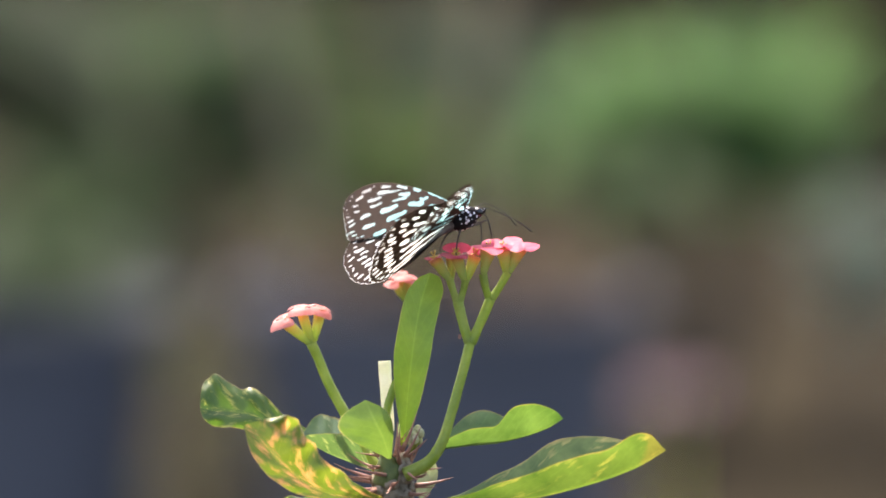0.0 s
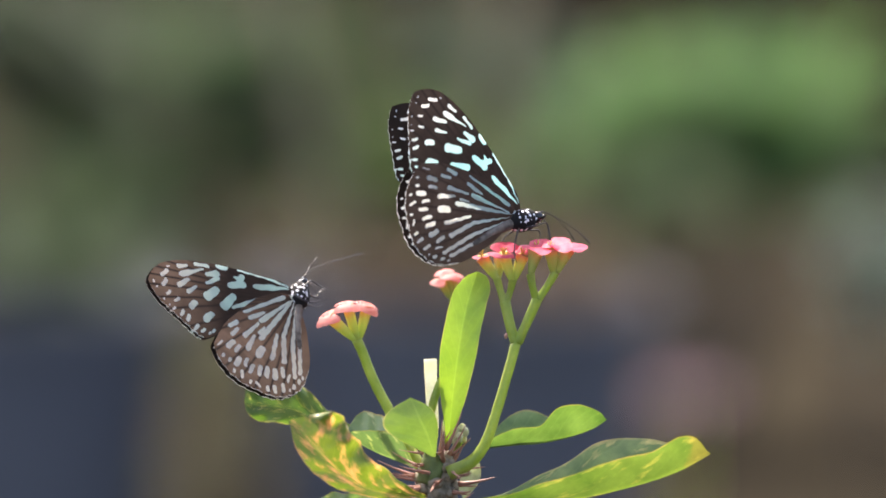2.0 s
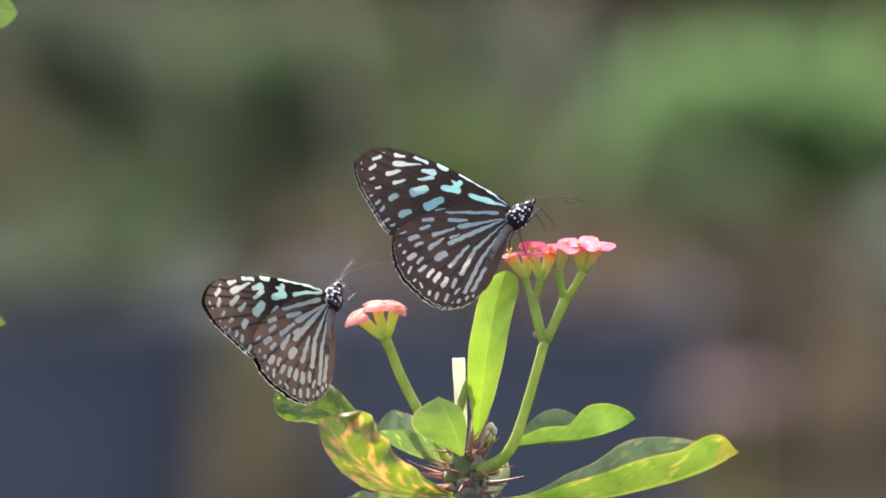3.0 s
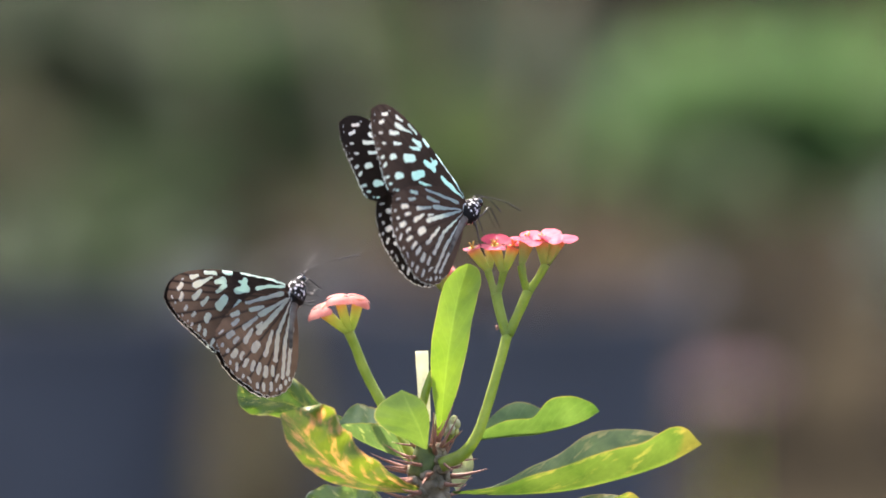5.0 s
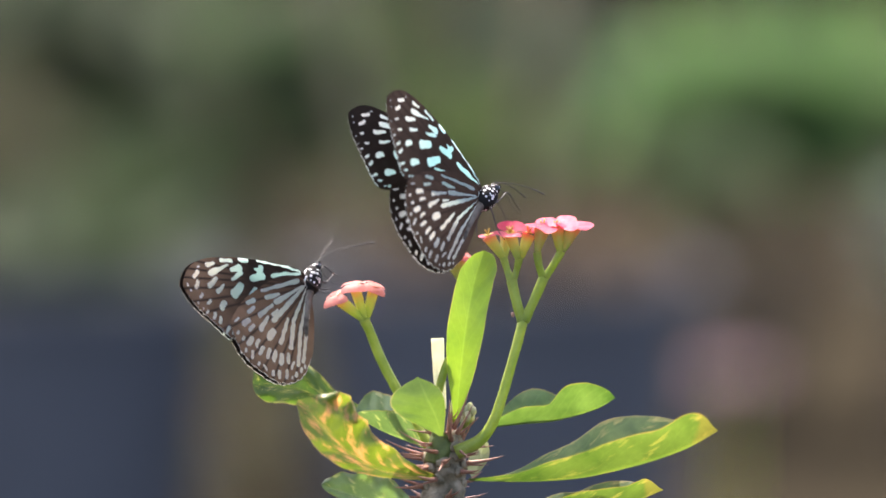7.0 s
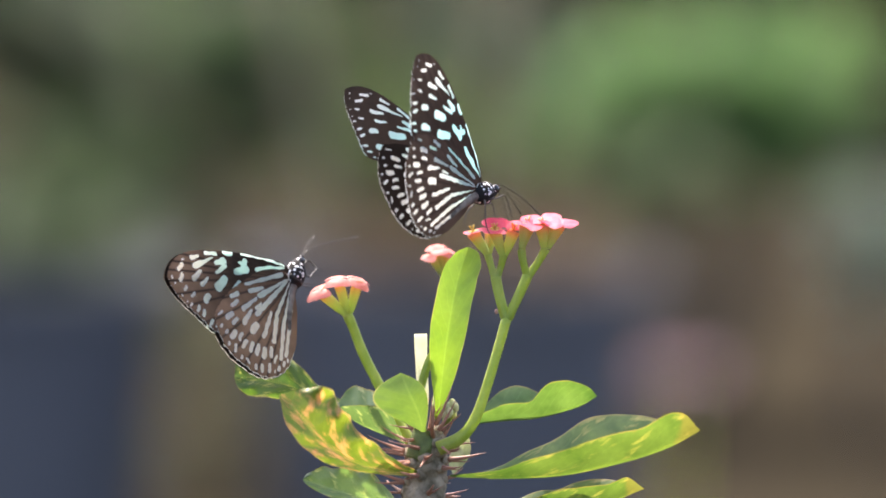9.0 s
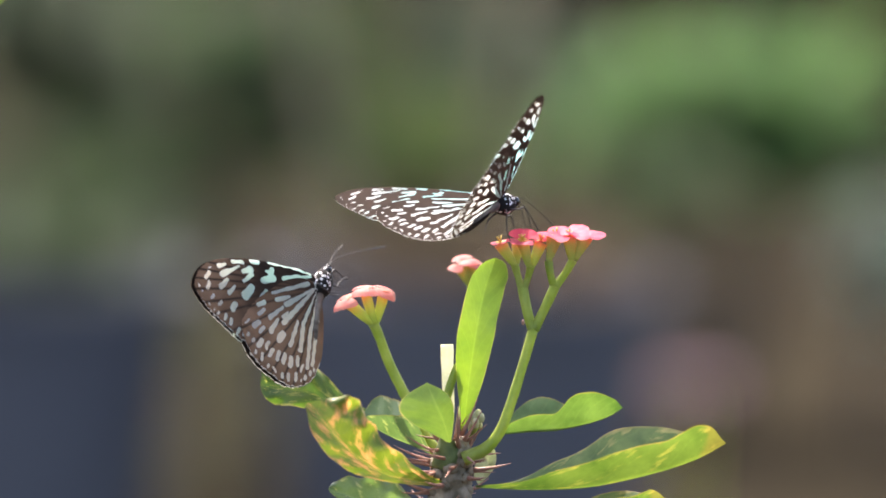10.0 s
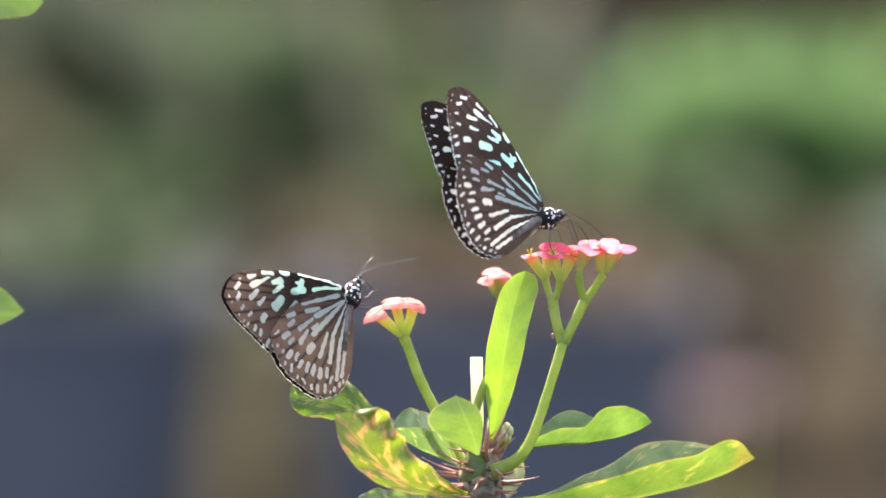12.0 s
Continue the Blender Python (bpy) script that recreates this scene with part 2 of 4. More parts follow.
M_LEAF_YELLOW = leaf_material("leaf_yellowing", (0.11, 0.185, 0.016), (0.20, 0.275, 0.028), patch=(0.66, 0.36, 0.13), amount=0.43, tint=(1.0, 0.92, 0.7), relief=0.5, blotch=(9.0, 2.4, 3.0), soft=0.07)
M_LEAF_TIP = leaf_material("leaf_spotted", (0.055, 0.118, 0.027), (0.17, 0.26, 0.075), patch=(0.38, 0.36, 0.13), amount=0.37, tint=(0.82, 0.85, 0.32), tip=0.07)
M_STEM = solid("stem_bark", (0.10, 0.085, 0.05), (0.44, 0.36, 0.25), 190.0, 0.85, bump=1.0, fine=1100, spec=0.15)
M_SHOOT = solid("green_shoot", (0.06, 0.09, 0.02), (0.15, 0.19, 0.05), 250.0, 0.6, bump=0.6)
M_STALK = solid("stalk_green", (0.33, 0.44, 0.065), (0.52, 0.60, 0.15), 140.0, 0.4, through_light=0.5, fine=900)
M_LEAF_PALE = leaf_material("leaf_pale", (0.30, 0.36, 0.20), (0.46, 0.50, 0.32), patch=(0.60, 0.58, 0.42), amount=0.40, tint=(0.9, 0.95, 0.6))
M_CUT = solid("pale_cut_stalk", (0.88, 0.88, 0.64), (0.95, 0.95, 0.80), 150.0, 0.5, through_light=0.65)
M_THORN = solid("thorn", (0.22, 0.09, 0.055), (0.50, 0.27, 0.19), 300.0, 0.5)
M_PETAL = solid("pink_bract", (0.68, 0.065, 0.13), (0.80, 0.155, 0.225), 220.0, 0.5, through_light=0.5, fine=1500, spec=0.2)
M_PETAL_PALE = solid("light_pink_bract", (0.91, 0.31, 0.29), (0.97, 0.54, 0.47), 260.0, 0.5, through_light=0.62, fine=1500, spec=0.2)
M_CUP = cup_material("flower_cup")
M_GLAND = solid("gland_yellow", (0.60, 0.38, 0.05), (0.75, 0.55, 0.10), 900.0, 0.4)
M_BUD = solid("bud", (0.45, 0.46, 0.16), (0.75, 0.72, 0.45), 500.0, 0.5, through_light=0.3)
M_WING = wing_material("wing_scales", (0.024, 0.017, 0.013), (0.074, 0.046, 0.031), (0.50, 0.82, 0.82), (0.84, 0.87, 0.86), (0.15, 0.090, 0.058), (0.68, 0.86, 0.82), (0.95, 0.90, 0.79))
M_WING_BROWN = wing_material("brown_wing_scales", (0.020, 0.014, 0.011), (0.042, 0.028, 0.020), (0.55, 0.80, 0.78), (0.85, 0.85, 0.80), (0.31, 0.180, 0.105), (0.72, 0.80, 0.72), (0.98, 0.91, 0.79), 0.075)
M_BODY = spotted("insect_body")
M_BLACK = solid("insect_black", (0.012, 0.011, 0.010), (0.03, 0.028, 0.026), 400.0, 0.5)
M_ABDOMEN = solid("abdomen_scales", (0.06, 0.048, 0.038), (0.30, 0.26, 0.21), 300.0, 0.8, spec=0.1)
M_EYE = solid("insect_eye", (0.010, 0.009, 0.008), (0.02, 0.018, 0.016), 400.0, 0.15)


# ---- building helpers ----
def mesh_from(name, bm, material, smooth=True):
    me = bpy.data.meshes.new(name)
    bm.to_mesh(me)
    bm.free()
    for p in me.polygons:
        p.use_smooth = smooth
    for mt in (material if isinstance(material, (list, tuple)) else [material]):
        me.materials.append(mt)
    return me


def part(name, bm, material, parent, label="", smooth=True):
    me = bm if isinstance(bm, bpy.types.Mesh) else mesh_from(name, bm, material, smooth)
    ob = new(name, me)
    ob.parent = parent
    if label:
        tagged(ob, label)
    return ob


def thing(name, place, label, category, group="", kind=""):
    e = new(name)
    e.location = place
    e.empty_display_size = 0.01
    return tagged(e, label, category, group, kind)


def curve_points(ctrl, n):
    """Smooth curve through control points (Catmull-Rom)."""
    c = [Vector(p) for p in ctrl]
    c = [c[0] * 2 - c[1]] + c + [c[-1] * 2 - c[-2]]
    out = []
    for i in range(n):
        u = i / (n - 1) * (len(c) - 3)
        k = min(int(u), len(c) - 4)
        f = u - k
        a, b, d, e = c[k:k + 4]
        out.append(0.5 * (2 * b + (d - a) * f + (2 * a - 5 * b + 4 * d - e) * f * f + (3 * b - a - 3 * d + e) * f ** 3))
    return out


def tube(ctrl, radii, n=16, sides=10, bumpy=0.0, along=False, seed=0):
    """Round stalk along control points in mm."""
    pts = [p * 0.001 for p in curve_points(ctrl, n)]
    bm = bmesh.new()
    lay = bm.verts.layers.float.new("along") if along else None
    ring0 = None
    side = Vector((0.31, 0.95, 0.1))
    for i, p in enumerate(pts):
        d = (pts[min(i + 1, n - 1)] - pts[max(i - 1, 0)]).normalized()
        a = d.cross(side).normalized()
        b = d.cross(a)
        u = i / (n - 1) * (len(radii) - 1)
        k = min(int(u), len(radii) - 2)
        r = (radii[k] + (radii[k + 1] - radii[k]) * (u - k)) * 0.001
        ring = []
        for j in range(sides):
            w = 2 * math.pi * j / sides
            q = p + (a * math.cos(w) + b * math.sin(w)) * r
            if bumpy:
                q += (a * math.cos(w) + b * math.sin(w)) * r * bumpy * noise.noise(q * 260 + Vector((seed, 0, 0)))
            v = bm.verts.new(q)
            if along:
                v[lay] = i / (n - 1)
            ring.append(v)
        if ring0:
            for j in range(sides):
                bm.faces.new((ring0[j], ring0[(j + 1) % sides], ring[(j + 1) % sides], ring[j]))
        else:
            bm.faces.new(ring[::-1])
        ring0 = ring
    bm.faces.new(ring0)
    return bm


def ball(centre, size, seg=14, rings=9, m=None):
    bm = bmesh.new()
    mt = Matrix.Translation(Vector(centre) * 0.001) @ (m or Matrix()) @ Matrix.Diagonal((size[0] * 0.001, size[1] * 0.001, size[2] * 0.001, 1))
    bmesh.ops.create_uvsphere(bm, u_segments=seg, v_segments=rings, radius=1.0, matrix=mt)
    return bm


def along_list(values, t):
    """Smooth value along an evenly spaced list."""
    n = len(values)
    u = t * (n - 1)
    k = min(int(u), n - 2)
    f = u - k
    f0, a, b, f3 = values[max(k - 1, 0)], values[k], values[k + 1], values[min(k + 2, n - 1)]
    return 0.5 * (2 * a + (b - f0) * f + (2 * f0 - 5 * a + 4 * b - f3) * f * f + (3 * a - f0 - 3 * b + f3) * f ** 3)


def leaf_mesh(rib, dir_a, dir_b, wa, wb, wave=0.0, cup=0.045, n=44, m=8, seed=0, turn_a=None, ruffle=0.0):
    """Leaf blade: midrib in mm, each half spreading along its own direction by its widths, with curl and puckers. turn_a: where the first half points at a blunt tip; ruffle: folds of its rim."""
    pts = curve_points(rib, n)
    spread = [Vector((d[0], d[2], d[1])) / max(0.3, math.hypot(d[0], d[1])) for d in (dir_a, dir_b)]
    bm = bmesh.new()
    lay = bm.verts.layers.float_vector.new("leaf_uv")
    rows = []
    for i, p in enumerate(pts):
        t = i / (n - 1)
        tang = (pts[min(i + 1, n - 1)] - pts[max(i - 1, 0)]).normalized()
        row = []
        for side, d, widths in ((-1, spread[0], wa), (1, spread[1], wb)):
            w = max(0.12, along_list(widths, t))
            folds = ruffle if side < 0 else 0.0
            if turn_a and side < 0:
                d = d.lerp(Vector((turn_a[0], turn_a[2], turn_a[1])), max(0.0, t - 0.45) / 0.55)
            elif t > 0.94:
                w *= math.sqrt(max(0.0, 1 - ((t - 0.94) / 0.06) ** 2)) * 0.9 + 0.1
            nor = tang.cross(d).normalized()
            edge = 1 + min(wave, 0.08) * 0.8 * noise.noise(Vector((t * 16, seed * 1.7, side)))
            for k in range(1, m + 1):
                f = k / m
                q = p + d * (w * f * edge)
                q += nor * side * w * cup * math.sin(f * 2.6)
                pucker = wave * w * (noise.noise(Vector((t * 9, f * 1.6, seed + side * 4))) + 0.5 * math.sin(t * 27 - f * 5 + seed)) * f
                q += nor * pucker
                if folds:
                    q += (nor * math.sin(t * 24 + f * 2.0) + d * 0.45 * math.sin(t * 24 + 1.2)) * folds * f * f * min(1.0, t * 2.2)
                v = bm.verts.new(q * 0.001)
                v[lay] = (t, f, side)
                row.append(v)
        c = bm.verts.new(p * 0.001)
        c[lay] = (t, 0, 0)
        rows.append(row[:m][::-1] + [c] + row[m:])
    for a, b in zip(rows, rows[1:]):
        for k in range(2 * m):
            bm.faces.new((a[k], a[k + 1], b[k + 1], b[k]))
    bm.normal_update()
    return bm


# ---- ground ----
bm = bmesh.new()
bmesh.ops.create_grid(bm, x_segments=40, y_segments=40, size=250)
tagged(part("ground", bm, M_SOIL, None), "bare brown earth of a garden nursery", "ground", kind="structure")


# ---- nursery behind ----
def plant_pot(place, r, h):
    """Tapered black pot with a rolled rim, wall thickness and soil inside."""
    pot = thing("plant_pot", place, "large black plastic nursery pot standing on the earth", "plant pot", "nursery pots")
    prof = [(0.80 * r, 0.0), (0.86 * r, 0.4 * h), (0.93 * r, 0.9 * h), (0.93 * r, 0.93 * h), (1.0 * r, 0.94 * h), (1.0 * r, h), (0.95 * r, h), (0.91 * r, 0.9 * h), (0.80 * r, 0.25 * h)]
    bm = bmesh.new()
    seg, last = 48, None
    for q, z in prof:
        ring = [bm.verts.new((q * math.cos(2 * math.pi * k / seg), q * math.sin(2 * math.pi * k / seg), z)) for k in range(seg)]
        if last:
            for k in range(seg):
                bm.faces.new((last[k], last[(k + 1) % seg], ring[(k + 1) % seg], ring[k]))
        else:
            bm.faces.new(ring[::-1])
        last = ring
    part("pot_wall", bm, M_POT, pot, smooth=False)
    bm = bmesh.new()
    bmesh.ops.create_circle(bm, cap_ends=True, segments=40, radius=0.90 * r)
    bmesh.ops.translate(bm, verts=bm.verts, vec=(0, 0, 0.93 * h))
    part("soil", bm, M_POTSOIL, pot, "dark potting soil")
    return pot


plant_pot((-0.388, 4.128, 0.0), 0.203, 0.345)
plant_pot((0.068, 4.128, 0.0), 0.198, 0.350)


def shrub(place, spots, material, label, leaf=0.05, count=90, seed=0):
    """Leafy shrub: thin branches from the root to each clump, and clumps of separate folded leaves."""
    rnd = random.Random(seed)
    root = Vector(place)
    ob = thing("shrub", place, label, "shrub", "nursery shrubs")
    leaves = bmesh.new()
    for c, size in spots:
        c = Vector(c) - root
        mid = Vector((c.x * 0.5 + rnd.uniform(-0.03, 0.03), c.y * 0.5, c.z * 0.55))
        part("branch", tube([Vector((0, 0, 0)), mid * 1000, c * 1000], [9, 6, 3], n=10, sides=7), M_BARK, ob)
        for _ in range(count):
            d = Vector((rnd.gauss(0, 1), rnd.gauss(0, 1), rnd.gauss(0, 1)))
            p = c + Vector((d.x * size[0], d.y * size[0], d.z * size[1])) * 0.55
            L = leaf * rnd.uniform(0.6, 1.3)
            a = Vector((rnd.gauss(0, 1), rnd.gauss(0, 1), rnd.gauss(0.1, 0.6))).normalized()
            b = a.cross(Vector((rnd.gauss(0, 0.5), rnd.gauss(0, 0.5), 1))).normalized()
            up = a.cross(b) * 0.12 * L
            v = [leaves.verts.new(q) for q in (p, p + a * L * 0.35 + b * L * 0.2 + up, p + a * L * 0.72 + b * L * 0.16 + up, p + a * L, p + a * L * 0.72 - b * L * 0.16 + up, p + a * L * 0.35 - b * L * 0.2 + up)]
            leaves.faces.new((v[0], v[1], v[2], v[3]))
            leaves.faces.new((v[0], v[3], v[4], v[5]))
    tagged(part("foliage", leaves, material, ob), kind="stuff")
    return ob


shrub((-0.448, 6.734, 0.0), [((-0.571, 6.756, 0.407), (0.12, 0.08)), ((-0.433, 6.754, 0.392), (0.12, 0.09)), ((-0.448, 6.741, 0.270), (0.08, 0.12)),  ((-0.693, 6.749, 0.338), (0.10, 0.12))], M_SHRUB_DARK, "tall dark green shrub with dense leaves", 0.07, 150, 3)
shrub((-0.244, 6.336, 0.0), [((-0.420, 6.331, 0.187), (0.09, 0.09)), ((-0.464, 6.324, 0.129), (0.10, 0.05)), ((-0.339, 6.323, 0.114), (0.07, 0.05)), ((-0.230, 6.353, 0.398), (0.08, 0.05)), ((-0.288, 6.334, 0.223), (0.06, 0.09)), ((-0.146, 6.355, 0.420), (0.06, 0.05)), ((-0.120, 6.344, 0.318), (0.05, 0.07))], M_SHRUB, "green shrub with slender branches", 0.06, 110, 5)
shrub((-0.478, 5.539, 0.0), [((-0.478, 5.539, 0.305), (0.05, 0.10)), ((-0.557, 5.542, 0.338), (0.06, 0.08))], M_SHRUB_OLIVE, "yellowish green shrub near a pot", 0.05, 70, 7)
shrub((0.012, 6.535, 0.0), [((-0.070, 6.551, 0.368), (0.04, 0.09)), ((0.094, 6.540, 0.264), (0.07, 0.06)), ((-0.010, 6.539, 0.257), (0.08, 0.05)), ((0.049, 6.534, 0.204), (0.07, 0.04))], M_SHRUB_LIME, "olive green shrub with small leaves", 0.05, 110, 6)
shrub((0.177, 6.933, 0.0), [((0.115, 6.951, 0.354), (0.07, 0.06)), ((0.232, 6.948, 0.323), (0.08, 0.05)), ((0.170, 6.942, 0.261), (0.07, 0.05))], M_SHRUB_GREY, "grey-green shrub with fine leaves", 0.05, 120, 8)
shrub((0.411, 5.738, 0.0), [((0.316, 5.748, 0.387), (0.06, 0.05)), ((0.370, 5.751, 0.414), (0.07, 0.05)), ((0.438, 5.747, 0.374), (0.08, 0.06)), ((0.506, 5.750, 0.401), (0.07, 0.06)), ((0.479, 5.742, 0.327), (0.07, 0.05)), ((0.275, 5.746, 0.360), (0.05, 0.04))], M_SHRUB_BRIGHT, "green shrub with broad leaves, coloured as sunlit", 0.06, 110, 9)
shrub((0.341, 5.539, 0.0), [((0.331, 5.539, 0.308), (0.05, 0.04)), ((0.308, 5.536, 0.279), (0.03, 0.04))], M_SHRUB, "dark green low shrub on the earth", 0.045, 90, 4)
shrub((0.560, 5.340, 0.0), [((0.562, 5.334, 0.272), (0.04, 0.05)), ((0.588, 5.329, 0.228), (0.04, 0.04))], M_SHRUB_PALE, "grey-green low shrub on the earth", 0.045, 60, 10)


# foliage added over the pots to darken their sunlit rims and openings
shrub((-0.388, 4.128, 0.325), [((-0.47, 4.09, 0.37), (0.07, 0.03)), ((-0.36, 4.10, 0.365), (0.07, 0.03)), ((-0.29, 4.13, 0.36), (0.06, 0.03))], M_SHRUB_DARK, "low dark green foliage added over the rim of a black pot", 0.05, 90, 21)
shrub((0.068, 4.128, 0.33), [((0.01, 4.08, 0.365), (0.06, 0.025)), ((0.10, 4.09, 0.365), (0.07, 0.025)), ((0.18, 4.13, 0.36), (0.05, 0.025))], M_SHRUB_BROWN, "brown foliage added to darken the opening of a black pot", 0.045, 90, 22)
# added shrub: stands in for the shaded earth between the pots
shrub((-0.17, 4.92, 0.0), [((-0.20, 4.92, 0.06), (0.06, 0.05)), ((-0.15, 4.90, 0.12), (0.05, 0.06)), ((-0.19, 4.95, 0.18), (0.05, 0.05)), ((-0.12, 4.93, 0.05), (0.06, 0.05))], M_SHRUB_OLIVE, "olive low shrub added to darken the gap between two pots", 0.045, 38, 23)
# brown hedge added to cover the sunlit far ground with a darker tone
for k in range(7):
    x = -0.96 + 0.32 * k
    shrub((x, 9.2, 0.0), [((x + dx, 9.2 + dy, z), (0.20, 0.12)) for dx, dy, z in ((-0.12, 0.0, 0.10), (0.10, 0.05, 0.24), (-0.05, 0.1, 0.40), (0.12, 0.0, 0.56), (-0.1, 0.05, 0.70))], M_SHRUB_BROWN, "brown hedge shrub added to darken the far ground behind the nursery plants", 0.075, 170, 30 + k)


def stake(a, b):
    a, b = Vector(a), Vector(b)
    o = thing("garden_stake", a, "pale bamboo pole standing in the earth", "stake", "garden stakes")
    part("cane", tube([(0, 0, 0), (b - a) * 500, (b - a) * 1000], [15, 14, 12], n=12, sides=10, bumpy=0.1), M_STAKE, o)
    for f in (0.2, 0.5, 0.8):
        c = (b - a) * 1000 * f
        part("cane_node", tube([c * 0.985, c, c * 1.015], [15, 17.5, 14.5], n=5, sides=10), M_STAKE, o)


def rose(place, top, seed):
    """Low pink blossom: a stalk with a few rings of cupped petals."""
    root = Vector(place)
    o = thing("pink_flower", place, "pink blossom on a short stalk", "flower")
    c = Vector(top) - root
    part("stalk", tube([(0, 0, 0), c * 500, c * 1000], [5, 4, 4], n=8, sides=7), M_STALK, o)
    rn = random.Random(seed)
    for ring, (n, r, lift) in enumerate(((5, 0.016, 1.1), (7, 0.026, 0.6), (9, 0.036, 0.15))):
        for k in range(n):
            w = 2 * math.pi * (k + 0.4 * ring) / n
            d = Vector((math.cos(w), math.sin(w), lift)).normalized()
            b = Vector((-math.sin(w), math.cos(w), 0))
            rib = [c * 1000 + d * r * 1000 * f + Vector((0, 0, -6 * f * f)) for f in (0.1, 0.45, 0.8, 1.0)]
            part("petal", leaf_mesh(rib, (b.x, b.z, b.y), (-b.x, -b.z, -b.y), [r * 420 * q for q in (0.2, 0.6, 0.9, 1.0, 0.9, 0.4)], [r * 420 * q for q in (0.2, 0.6, 0.9, 1.0, 0.9, 0.4)], 0.05, n=8, m=3, seed=k), M_ROSE, o)


stake((0.010, 5.141, 0.0), (-0.115, 5.166, 0.584))
stake((0.074, 5.340, 0.0), (0.145, 5.366, 0.572))
rose((0.304, 4.420, 0.0), (0.304, 4.423, 0.214), 1)


# ---- the crown-of-thorns plant ----
ROOT = Vector((0, 0, 0.80))
BASE = Vector((0.002, 0, 0))
plant = thing("crown_of_thorns", BASE, "pink-flowering plant with green leaves and a spiny grey stem", "plant")
UP = ROOT - BASE


def plant_part(name, bm, material, label="", parent=None):
    for v in bm.verts:
        v.co += UP
    return part(name, bm, material, parent or plant, label)


STEM = [(0.3, 1.5, -800.0), (-0.7, 4, -420.0), (-0.3, -12.2, -115.7), (0.7, -8.9, -84.7), (2.0, -7.2, -68.4), (2.3, -6.2, -58.6), (3.1, -5.5, -52.4)]
rnd = random.Random(11)
stem_line = curve_points(STEM[2:], 60)
KNOBS = []
for k in range(40):
    f = 0.30 + 0.68 * k / 39
    ang = k * 2.4 + rnd.uniform(-0.3, 0.3)
    d = Vector((math.cos(ang), math.sin(ang), 0.25)).normalized()
    r = 5.6 if f < 0.75 else 5.6 - (f - 0.75) * 11
    KNOBS.append((stem_line[int(f * 59)] + Vector((d.x, d.y, 0)) * r, d, f))
bm = tube(STEM, [9, 9, 8.0, 7.0, 5.8, 5.0, 3.2], n=140, sides=24, bumpy=0.30)
for p, d, f in KNOBS:
    q = d.to_track_quat("Z", "X").to_matrix().to_4x4()
    bmesh.ops.create_icosphere(bm, subdivisions=2, radius=1.0, matrix=Matrix.Translation(p * 0.001) @ q @ Matrix.Diagonal((0.0017, 0.0023, 0.0013, 1)))
for v in bm.verts:
    v.co += v.normal * 0.0005 * noise.noise(v.co * 700)
plant_part("stem", bm, M_STEM, "grey-brown knobbly spiny stem")
plant_part("shoot_tip", tube([(0.7, -8.4, -60.4), (0.8, -9.0, -56.7), (0.6, -9.6, -53.3), (-0.1, -10.4, -50.7)], [4.0, 3.6, 2.6, 1.2], n=14, sides=14, bumpy=0.25), M_SHOOT, "dark green growing tip")


def thorn_mesh():
    bm = tube([(0, 0, 0), (0, 0, 0.35), (0.02, 0, 0.7), (0.06, 0, 1.0)], [0.075, 0.045, 0.026, 0.006], n=6, sides=6)
    for v in bm.verts:
        v.co *= 1000
    return mesh_from("thorn", bm, M_THORN)


THORN = thorn_mesh()
for p, d, f in KNOBS:
    for k in range(rnd.choice((2, 2, 3))):
        e = (d + Vector((rnd.gauss(0, 0.28), rnd.gauss(0, 0.28), rnd.gauss(-0.12, 0.22)))).normalized()
        if f > 0.88:
            e = (e + Vector((0, 0, 0.9))).normalized()
        size = rnd.uniform(6, 12.5) * 0.001
        o = part("thorn", THORN, None, plant)
        o.matrix_basis = Matrix.Translation(UP + p * 0.001 + d * 0.0006) @ e.to_track_quat("Z", "X").to_matrix().to_4x4() @ Matrix.Diagonal((size, size, size, 1))
for a, c in (((3.0, -11.5, -52.2), (4.0, -12.5, -42.1)), ((3.7, -10.4, -51.5), (4.5, -11.6, -43.4)), ((4.8, -10.4, -50.7), (9.8, -12.2, -39.9)), ((5.6, -10.5, -52.3), (11.0, -11.6, -43.6)), ((4.9, -11.0, -47.3), (6.9, -12.7, -44.2)), ((-1.9, -11.5, -51.8), (-8.8, -12.4, -51.0)), ((-1.9, -11.4, -51.5), (-6.9, -12.1, -48.2)), ((2.7, -13.4, -51.4), (5.2, -16.4, -50.3))):
    a, c = Vector(a), Vector(c)
    o = part("thorn", THORN, None, plant)
    size = (c - a).length * 0.001
    o.matrix_basis = Matrix.Translation(UP + a * 0.001) @ (c - a).to_track_quat("Z", "X").to_matrix().to_4x4() @ Matrix.Diagonal((size, size, size, 1))

# stalks of the flower heads
def stalk(name, ctrl, rad):
    return plant_part(name, tube(ctrl, rad, n=26, sides=14, bumpy=0.07), M_STALK)


stalk("peduncle", [(5.7, -11.1, -57.6), (12.2, -11.7, -54.0), (16.2, -11.2, -48.7), (19.3, -10.2, -39.7), (22.1, -8.2, -30.0), (24.9, -6.1, -19.8)], [2.1, 1.75, 1.6, 1.5, 1.45, 1.5])
stalk("peduncle", [(-2.3, 4.0, -58.0), (-6.7, 7.7, -51.1), (-12.2, 10.7, -41.3), (-16.5, 12.6, -33.2), (-19.4, 13.4, -25.9), (-21.3, 13.8, -21.8)], [1.7, 1.6, 1.5, 1.45, 1.4, 1.5])
